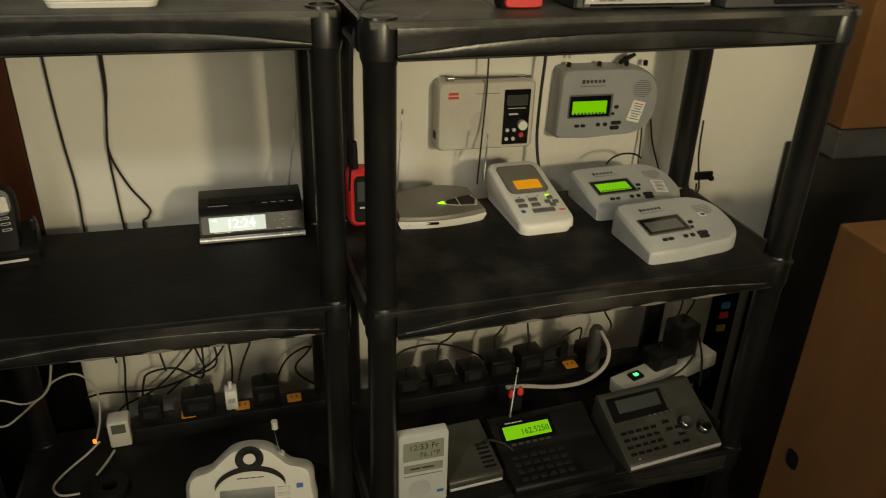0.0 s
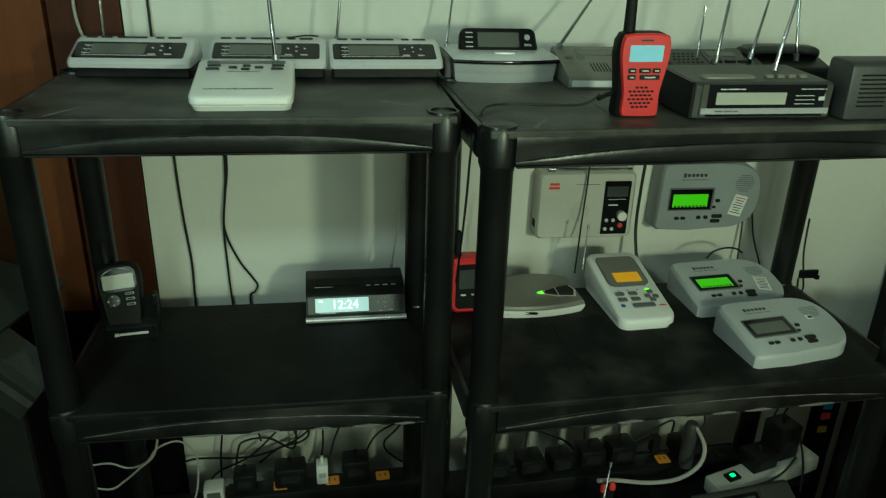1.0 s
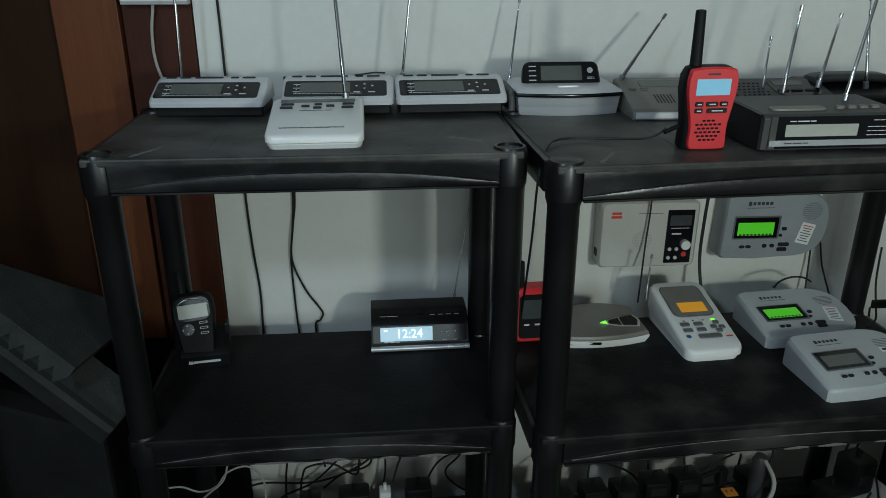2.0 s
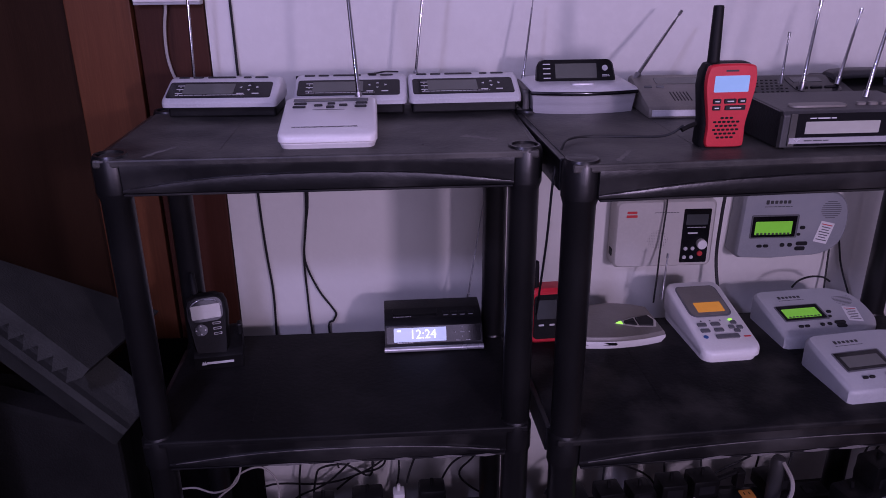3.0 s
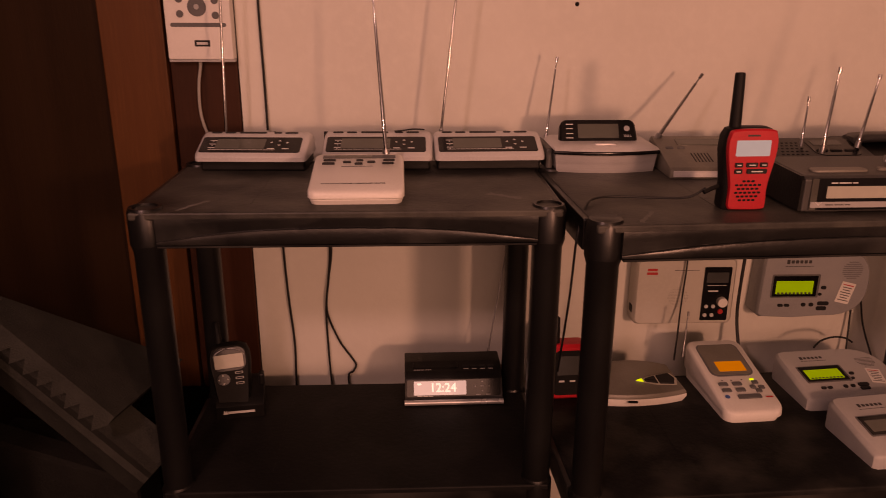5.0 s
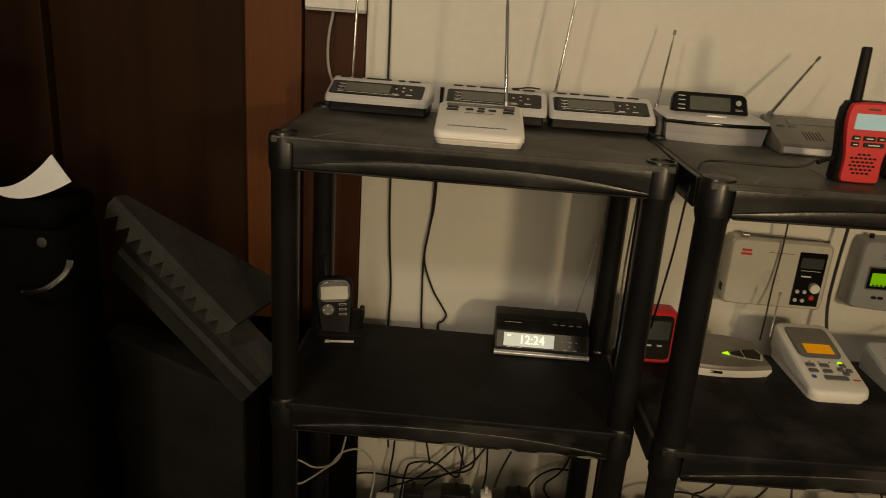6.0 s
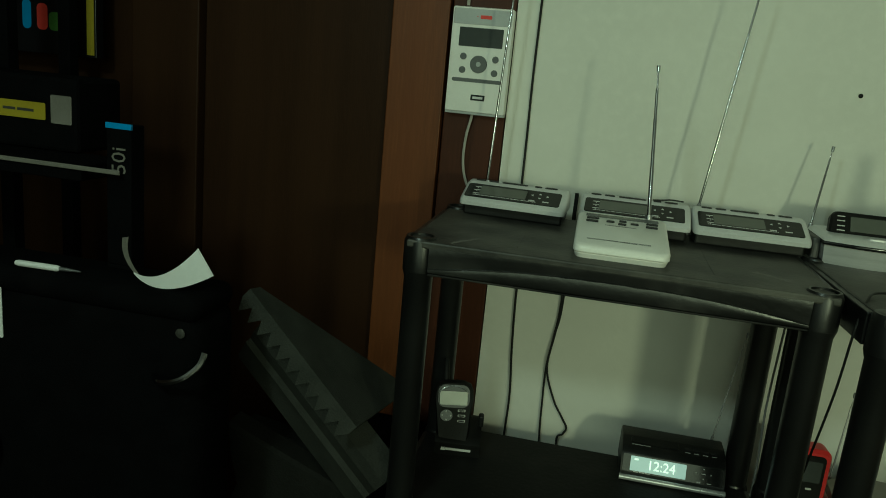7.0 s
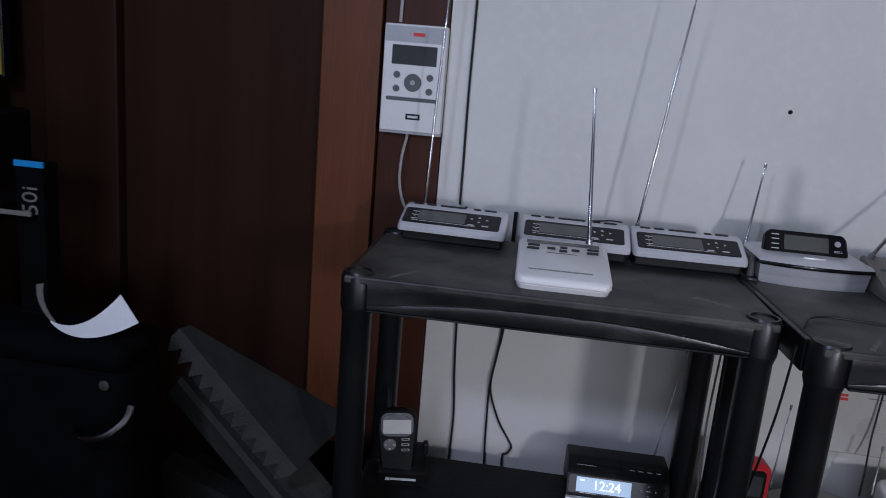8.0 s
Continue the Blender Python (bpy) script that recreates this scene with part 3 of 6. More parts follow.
def handheld(m):
    t = thing("handheld_radio", m, "red and black handheld radio standing upright, screen lit pale blue", "radio")

    def ring(z, w, y0, y1, r=0.008):
        return [(x, (y0 + y1) / 2 + y, z) for x, y in outline(w, y1 - y0, r, 4)]
    part("side_grip", loft([ring(0.0, 0.054, 0.006, 0.030), ring(0.004, 0.058, 0.004, 0.032), ring(0.035, 0.056, 0.005, 0.032), ring(0.055, 0.061, 0.005, 0.032), ring(0.075, 0.0665, 0.005, 0.032), ring(0.092, 0.064, 0.005, 0.032), ring(0.101, 0.056, 0.006, 0.030), ring(0.103, 0.046, 0.010, 0.026)]), RUBBER, t, "black rubber sides", smooth=True)
    fr = [(-0.0195, 0.0018), (0.0, 0.0010), (0.0195, 0.0018), (0.0222, 0.008), (0.0218, 0.030), (0.0255, 0.055), (0.0285, 0.076), (0.0275, 0.094), (0.020, 0.1015), (-0.020, 0.1015), (-0.0275, 0.094), (-0.0285, 0.076), (-0.0255, 0.055), (-0.0218, 0.030), (-0.0222, 0.008)]
    f = face((0, 0.0065, 0), (1, 0, 0), (0, 0, 1))
    fr = [(p.x, p.y) for p in smoothed([(x, z, 0) for x, z in fr + fr[:1]], 4)[:-1]]
    fp = part("front_cover", slab([(x * 1.10 + 0.001, z) for x, z in fr], 0.0065, 0.002), RED, t, "red plastic front", f, True)
    g = Matrix.Translation((0, 0, 0.0065))
    part("screen", plate(0.043, 0.0195, 0.0006, 0.0012), SKYLCD, fp, "pale blue lit display", on(g, 0.001, 0.0790))
    part("brand_bar", plate(0.016, 0.0022, 0.0003, 0.0004), INK, fp, "", on(g, 0, 0.0945))
    for u, v, bw in ((-0.0150, 0.0585, 0.010), (0.0015, 0.0585, 0.015), (0.0165, 0.0585, 0.010), (-0.0150, 0.0505, 0.010), (0.0085, 0.0505, 0.026)):
        key(fp, g, u, v, bw, 0.0058)
        part("printing", plate(bw * 0.55, 0.0014, 0.0003, 0.0004), PALEINK, fp, "", on(g, u, v, 0.0019))
    for j in range(6):
        for i in range(6):
            u, v = (i - 2.5) * 0.0058 + (0.0029 if j % 2 else 0), 0.0140 + j * 0.0048
            if (u / 0.0165) ** 2 + ((v - 0.026) / 0.0145) ** 2 < 1.05:
                part("speaker_slot", plate(0.0046, 0.0026, 0.0004, 0.0012, n=2), RUBBER, fp, "", on(g, u, v))
    part("antenna", lathe([(0.0078, 0.096), (0.0072, 0.106), (0.0062, 0.165), (0.0056, 0.1675), (0.002, 0.168)], 16), RUBBER, t, "stubby black aerial", pose(-0.0155, 0.018, 0, 0, -1, 0) @ Matrix.Diagonal((1, 1, 1.0, 1)), True)
    part("plug", tube([(-0.030, 0.018, 0.028), (-0.040, 0.014, 0.026), (-0.05, 0.012, 0.022)], 0.003, 8), RUBBER, t, smooth=True)
    return t


handheld(pose(0.796, -0.418, RT, 0, 0, 3))


def box_radio(m):
    t = thing("table_radio", m, "charcoal table radio with silver strip, pale display and slanted sides", "radio")
    prof = [(0, 0.003), (-0.001, 0.050), (0.004, 0.055), (0.11, 0.058), (0.115, 0.05), (0.115, 0.003)]
    part("housing", prism(prof, -0.088, 0.0905, 0.002), CHARCOAL, t)
    part("side_panel", prism([(y * 0.98 + 0.001, z * 0.97 + 0.001) for y, z in prof], -0.0915, -0.0882), BLACK, t, "black side")
    for x in (-0.06, 0.06):
        part("foot", box(x - 0.02, x + 0.02, 0.004, 0.10, -0.0002, 0.004, 0.001), RUBBER, t)
    f = face((0.004, -0.0006, 0.029), (1, 0, 0), (0, 0, 1))
    fp = part("front_panel", plate(0.166, 0.046, 0.0015, 0.003), GLOSS, t, "gloss black front", f)
    part("screen", plate(0.090, 0.0175, 0.0005, 0.0008), PALELCD, fp, "unlit display, pale with a painted reflection", Matrix.Translation((-0.020, 0.003, 0.0016)))
    for x in (-0.080, 0.080):
        part("side_trim", plate(0.008, 0.046, 0.0012, 0.001), GUNMETAL, fp, "", Matrix.Translation((x, 0, 0.0008)))
    part("silver_strip", plate(0.166, 0.0085, 0.0012, 0.0008), BRIGHTSILVER, fp, "silver strip", Matrix.Translation((0, -0.0150, 0.0016)))
    g = Matrix.Translation((0, 0, 0.0016))
    bars(fp, g, -0.045, 0.0165, 0.032, 0.003, material=PALEINK, seed=8)
    bars(fp, g, 0.060, 0.0165, 0.034, 0.002, material=PALEINK, seed=9)
    for v in (0.007, 0.001, -0.005):
        bars(fp, g, 0.050, v, 0.026, 0.0018, material=PALEINK, seed=int(v * 1000) + 20)
    part("emblem", slab([(0, 0), (0.010, 0), (0.011, 0.009), (0.008, 0.012), (0.007, 0.006), (0, 0.005)], 0.0003), PALEINK, fp, "", on(g, 0.068, 0.0))
    bars(fp, on(g, 0, 0, 0.0012), -0.050, -0.0150, 0.030, 0.0028, seed=12)
    h = face((0.0, 0.045, 0.0563), (1, 0, 0), (0, 1, 0.03))
    part("snooze_bar", plate(0.070, 0.018, 0.003, 0.008, 0.001), TAUPE, t, "", on(h, -0.035, -0.018), True)
    for u in (0.02, 0.035, 0.05, 0.065):
        key(t, h, u, -0.016, 0.011, 0.008, material=TAUPE, d=0.004, r=0.003)
    rod(t, (0.054, 0.075, 0.06), (0.088, 0.090, 0.285), 0.0024)
    return t


box_radio(pose(0.951, -0.430, RT, 0, 0, 1.5) @ Matrix.Diagonal((1.04, 1, 0.86, 1)))


def grille_radio(m):
    t = thing("desk_radio", m, "black desk radio with a perforated top and two short aerials", "weather radio")
    prof = [(0, 0), (0, 0.012), (0.004, 0.017), (0.115, 0.046), (0.128, 0.042), (0.130, 0)]
    part("housing", prism(prof, -0.075, 0.075, 0.004), CHARCOAL, t, smooth=True)
    f = face((0, 0.004, 0.017), (1, 0, 0), (0, 0.111, 0.029))
    for i in range(6):
        for j in range(7):
            part("speaker_slot", plate(0.0042, 0.0026, 0.0006, 0.001, n=2), RUBBER, t, "", on(f, -0.065 + i * 0.0075 + (0.0035 if j % 2 else 0), 0.035 + j * 0.010))
    part("display_panel", plate(0.074, 0.060, 0.001, 0.016, n=5), GLOSS, t, "", on(f, 0.024, 0.080))
    part("screen", plate(0.046, 0.016, 0.0005, 0.001), DARKLCD, t, "", on(f, 0.018, 0.093, 0.001))
    for u, bw in ((0.000, 0.018), (0.022, 0.018), (0.044, 0.018)):
        key(t, on(f, 0, 0, 0.001), u, 0.066, bw, 0.004)
    rod(t, (-0.030, 0.075, 0.046), (-0.027, 0.078, 0.113), 0.0018)
    rod(t, (-0.028, 0.020, 0.046), (-0.017, 0.026, 0.160), 0.0026)
    return t


grille_radio(pose(1.000, -0.272, RT, 0, 0, 2))


def cradle_radio(m):
    t = thing("desk_radio", m, "black telephone-shaped desk radio with an angled aerial", "weather radio")
    prof = [(0, 0), (0, 0.020), (0.006, 0.030), (0.06, 0.048), (0.10, 0.05), (0.11, 0.04), (0.112, 0)]
    part("housing", prism(prof, -0.07, 0.07, 0.006), BLACK, t, smooth=True)
    part("handset", loft([[(x, 0.055 + dy + y, 0.052 + dz + z) for y, z in outline(0.034, 0.016, 0.007)] for x, dy, dz in ((-0.062, 0, -0.002), (-0.055, 0, 0.002), (-0.03, 0, 0.004), (0.03, 0, 0.004), (0.055, 0, 0.002), (0.062, 0, -0.002))]), CHARCOAL, t, smooth=True)
    rod(t, (-0.066, 0.02, 0.05), (-0.044, 0.03, 0.170), 0.0024)
    rod(t, (0.000, 0.005, 0.050), (-0.018, 0.008, 0.200), 0.0024)
    return t


cradle_radio(pose(1.122, -0.215, RT, 0, 0, 2) @ Matrix.Diagonal((1, 1, 0.85, 1)))


def scanner_blue(m):
    t = thing("base_scanner", m, "black table scanner with bright blue lit display and amber lights", "radio scanner")
    prof = [(0, 0.002), (0.002, 0.070), (0.010, 0.074), (0.046, 0.075), (0.050, 0.07), (0.050, 0.002)]
    part("housing", prism(prof, -0.092, 0.092, 0.003), CHARCOAL, t, smooth=True)
    f = face((0, 0.001, 0.036), (1, 0, 0), (0, 0, 1))
    part("front_panel", plate(0.110, 0.060, 0.0015, 0.003), GLOSS, t, "", on(f, 0.034, 0))
    g = on(f, 0.034, 0, 0.0016)
    part("screen", plate(0.086, 0.028, 0.0005, 0.001), BLUELCD, t, "bright blue lit display", on(g, 0.002, 0.002))
    for u in (-0.022, -0.004):
        part("indicator", plate(0.005, 0.006, 0.0008, 0.001), YELLOWLED, t, "", on(g, u, 0.0245))
    for i in range(9):
        part("speaker_slot", plate(0.040, 0.0022, 0.0006, 0.001), RUBBER, t, "", on(f, -0.058, -0.022 + i * 0.0055))
    return t


scanner_blue(pose(1.150, -0.437, RT, 0, 0, 2.5))

cable("power_cable", [(0.750, -0.402, RT + 0.026), (0.73, -0.395, RT + 0.012), (0.69, -0.372, RT + 0.006), (0.645, -0.362, RT + 0.005), (0.614, -0.378, RT + 0.006), (0.599, -0.405, RT + 0.002), (0.586, -0.425, RT - 0.03), (0.584, -0.41, RT - 0.12), (0.584, -0.36, RT - 0.25)], 0.0016, CABLE, "thin black cable trailing over shelf to red handheld radio")


# ---- middle shelf of the narrow unit ----
def cradled_handheld(m):
    t = thing("handheld_radio", m, "black handheld weather radio in its charging cradle, screen unlit", "radio")
    cr = [(0, 0), (-0.002, 0.022), (0.006, 0.030), (0.012, 0.031), (0.045, 0.050), (0.060, 0.048), (0.064, 0)]
    base = part("cradle", loft([[(x * k, 0.03 + (y - 0.03) * k, z) for y, z in cr] for x, k in ((-0.039, 0.97), (-0.036, 1.0), (0.036, 1.0), (0.039, 0.97))]), BLACK, t, "black charging cradle", smooth=True)
    f0 = face((0, -0.0016, 0.012), (1, 0, 0), (0, -0.002, 0.022))
    part("brand_bar", plate(0.042, 0.0042, 0.0004, 0.0006), PALEINK, base, "white brand strip", on(f0, 0.002, 0.0))
    part("emblem", slab([(-0.004, -0.003), (0.004, -0.003), (0.002, 0.004), (0, 0.001), (-0.002, 0.004)], 0.0004), PALEINK, base, "", on(f0, -0.023, 0.0))
    F = face((-0.009, 0.010, 0.028), (1, 0, 0.07), (-0.09, 0.30, 0.93)) @ Matrix.Diagonal((1.14, 1.06, 1, 1))
    body = [(-0.021, -0.012), (0.021, -0.012), (0.024, 0.010), (0.026, 0.035), (0.0285, 0.055), (0.028, 0.072), (0.024, 0.083), (0.012, 0.088), (-0.012, 0.088), (-0.024, 0.083), (-0.028, 0.072), (-0.0285, 0.055), (-0.026, 0.035), (-0.024, 0.010)]
    b = part("housing", slab(body, 0.026, 0.006), RUBBER, t, "", on(F, 0, 0, -0.020), True)
    g = Matrix.Translation((0, 0, 0.026))
    part("bezel", plate(0.047, 0.036, 0.0012, 0.011, 0.0004, 5), GLOSS, b, "gloss black bezel", on(g, 0, 0.064))
    arch = [(0.0215 * math.cos(radians(a)), 0.0655 + 0.0145 * math.sin(radians(a)), 0.0272) for a in range(12, 169, 12)]
    part("chrome_arch", tube(arch, 0.0011, 6), CHROME, b, "chrome arch over the display", smooth=True)
    part("screen", plate(0.040, 0.021, 0.0006, 0.002), PALELCD, b, "unlit grey display", on(g, 0, 0.061, 0.0013))
    knob(b, g, -0.010, 0.034, 0.0095, 0.0016, "direction_pad", GLOSS)
    for u, v, a in ((-0.010, 0.0405, 0), (-0.010, 0.0275, 180), (-0.0165, 0.034, 90), (-0.0035, 0.034, 270)):
        arrow(b, on(g, 0, 0, 0.0018), u, v, 0.0016, a)
    for v in (0.042, 0.034, 0.026):
        part("key_mark", plate(0.011, 0.0034, 0.0012, 0.001), PALEINK, b, "", on(g, 0.012, v))
        part("key_mark", plate(0.009, 0.0022, 0.0004, 0.0006), BUTTON, b, "", on(g, 0.012, v, 0.0013))
    for i in range(7):
        part("speaker_slot", plate(0.026 - i * 0.0012, 0.0012, 0.0006, 0.0005), RUBBER, b, "", on(g, 0, 0.018 - i * 0.0026))
    part("antenna", lathe([(0.006, 0), (0.0058, 0.02), (0.0048, 0.075), (0.002, 0.078)], 12), RUBBER, b, "black aerial", Matrix.Translation((-0.013, 0.082, 0.008)) @ pose(0, 0, 0, -90, 0, 0) @ Matrix.Diagonal((0.8, 0.8, 0.5, 1)), True)
    part("side_clip", box(0.031, 0.040, 0.020, 0.036, 0.045, 0.066, 0.003), BLACK, base)
    return t


cradled_handheld(pose(0.098, -0.226, LM, 0, 0, 9))


def clock_radio(m):
    t = thing("clock_radio", m, "black clock radio with a lit digital time display", "clock radio")
    prof = [(0, 0.0), (-0.001, 0.004), (0.006, 0.012), (0.016, 0.040), (0.026, 0.049), (0.050, 0.0565), (0.085, 0.0565), (0.095, 0.047), (0.097, 0)]
    part("housing", prism(prof, -0.082, 0.082, 0.003), BLACK, t, smooth=True)
    part("silver_strip", tube([(-0.083, -0.001, 0.0055), (0.083, -0.001, 0.0055)], 0.0048, 12), BRIGHTSILVER, t, "silver front strip", smooth=True)
    f = face((0, 0.0062, 0.012), (1, 0, 0), (0, 0.010, 0.028))
    fp = part("front_panel", plate(0.158, 0.028, 0.0010, 0.003), GLOSS, t, "", on(f, 0, 0.0148))
    g = Matrix.Translation((0, 0, 0.0011))
    part("screen", plate(0.088, 0.0235, 0.0006, 0.001), ICELCD, fp, "pale lit display", on(g, -0.023, 0.0))
    lettering("digits", "12:24", 0.0215, DIGITS, fp, on(g, -0.018, 0.0, 0.0009), squeeze=0.95)
    part("key_mark", plate(0.006, 0.0025, 0.0004, 0.0004), DIGITS, fp, "", on(g, -0.058, 0.007, 0.0007))
    bars(fp, g, -0.048, -0.0132, 0.026, 0.0022, material=PALEINK, seed=33)
    for u, v, a in ((0.048, 0.010, 0), (0.048, -0.006, 180), (0.036, 0.002, 90), (0.060, 0.002, 270)):
        arrow(fp, g, u, v, 0.0014, a)
    for u, v in ((0.048, 0.002), (0.041, -0.012), (0.058, -0.012)):
        part("key_mark", plate(0.007, 0.0010, 0.0004, 0.0003), PALEINK, fp, "", on(g, u, v))
    h = face((0, 0.028, 0.0497), (1, 0, 0), (0, 0.022, 0.0066))
    part("snooze_bar", plate(0.076, 0.014, 0.0028, 0.003, 0.001), BLACK, t, "", on(h, -0.030, 0.012))
    for u in (0.022, 0.036, 0.050, 0.064):
        key(t, h, u, 0.010, 0.011, 0.005)
        part("key_mark", plate(0.008, 0.0010, 0.0004, 0.0003), PALEINK, t, "", on(h, u, 0.003))
    bars(t, h, -0.052, 0.002, 0.030, 0.0016, material=PALEINK, seed=14)
    rod(t, (0.066, 0.088, 0.055), (0.098, 0.118, 0.240), 0.0014, 0.0022, DULLCHROME)
    return t


clock_radio(pose(0.446, -0.192, LM, 0, 0, 1.5))
cable("white_cord", [(0.050, -0.112, LM + 0.004), (0.046, -0.12, LM + 0.03), (0.047, -0.12, LM + 0.065), (0.055, -0.11, LM + 0.10), (0.052, -0.10, LM + 0.16)], 0.0016, GREYCABLE, "thin pale cord rising behind the handheld radio's cradle")
# cords down the wall behind the narrow unit
cable("power_cable", [(0.142, -0.012, LT + 0.03), (0.143, -0.008, 1.096), (0.147, -0.008, 0.99), (0.153, -0.008, 0.90), (0.152, -0.010, 0.82), (0.150, -0.014, 0.70), (0.170, -0.05, 0.56)], 0.0022, CABLE, "black cord hanging down the white wall")
cable("power_cable", [(0.228, -0.012, LT + 0.03), (0.227, -0.008, 1.096), (0.222, -0.008, 1.03), (0.215, -0.008, 0.965), (0.216, -0.008, 0.89), (0.219, -0.010, 0.82), (0.23, -0.02, 0.66), (0.26, -0.08, 0.55)], 0.0020, CABLE, "black cord hanging down the white wall, twisted with another")
cable("power_cable", [(0.231, -0.012, LT + 0.03), (0.230, -0.007, 1.096), (0.223, -0.012, 1.03), (0.217, -0.012, 0.965), (0.236, -0.009, 0.905), (0.258, -0.008, 0.868), (0.267, -0.008, 0.851), (0.262, -0.008, 0.838), (0.252, -0.010, 0.815), (0.28, -0.03, 0.68), (0.33, -0.09, 0.56)], 0.0020, CABLE, "black cord on white wall with a sharp bend above shelf")
cable("power_cable", [(0.128, -0.008, 2.2), (0.128, -0.006, 1.66), (0.1275, -0.006, 1.5), (0.129, -0.006, 1.38), (0.130, -0.01, 1.30)], 0.0022, CABLE, "black cord running up the white wall")
cable("power_cable", [(0.585, -0.13, 1.22), (0.583, -0.12, 1.12), (0.580, -0.12, 1.0), (0.584, -0.12, 0.9), (0.582, -0.12, 0.80)], 0.0018, GREYCABLE, "thin cord hanging between the two shelf units")


def wall_monitor(m):
    t = thing("weather_monitor", m, "white wall-hung weather monitor with unlit display and round keypad", "weather radio")
    w, h = 0.106, 0.178
    part("housing", plate(w, h, 0.022, 0.003, 0.0015), WHITE, t, "", None, True)
    g = Matrix.Translation((0, 0, 0.022))
    part("top_band", plate(w * 0.96, 0.026, 0.0012, 0.002, 0.0005), GREY, t, "", on(g, 0, 0.073))
    part("brand_bar", plate(0.020, 0.006, 0.0004, 0.0015), REDINK, t, "red brand mark", on(g, 0.006, 0.073, 0.0012))
    part("indicator", disc(0.001, 0.0005, 8), REDINK, t, "", on(g, -0.009, 0.0735, 0.0012))
    part("screen", plate(0.077, 0.032, 0.0008, 0.001), DARKLCD, t, "dark unlit display", on(g, 0, 0.039))
    knob(t, g, 0.0, -0.006, 0.0150, 0.0022, "direction_pad", GREYBUTTON)
    knob(t, on(g, 0, 0, 0.0022), 0.0, -0.006, 0.0042, 0.001, "button", GREY)
    for u, v in ((-0.028, 0.006), (-0.028, -0.017), (0.029, 0.004), (0.029, -0.019)):
        knob(t, g, u, v, 0.0058, 0.0022, "button", GREYBUTTON)
    part("slot", plate(0.090, 0.0065, 0.0005, 0.003), GREYBUTTON, t, "", on(g, 0.0, -0.034))
    part("brand_bar", plate(0.025, 0.010, 0.0006, 0.0008), BUTTON, t, "dark brand plate", on(g, 0.004, -0.063))
    part("brand_bar", plate(0.018, 0.004, 0.0003, 0.0006), PALEINK, t, "", on(g, 0.004, -0.063, 0.0006))
    part("bottom_lip", box(-w / 2, w / 2, -h / 2 - 0.004, -h / 2 + 0.002, 0.002, 0.020, 0.001), GREY, t)
    return t


wall_monitor(face((0.033, -0.0045, 1.508), (1, 0, 0), (0, 0, 1)))
cable("white_cord", [(0.002, -0.014, 2.2), (0.003, -0.012, 1.70), (0.002, -0.010, 1.60)], 0.0030, WHITECABLE, "white cord coming down the wooden board into the monitor")
cable("white_cord", [(0.028, -0.016, 1.425), (0.027, -0.014, 1.408), (0.021, -0.012, 1.378), (0.019, -0.012, 1.34), (0.023, -0.012, 1.31), (0.034, -0.016, 1.285), (0.048, -0.03, 1.276)], 0.0026, WHITECABLE, "white cord curving from the monitor to the shelf")


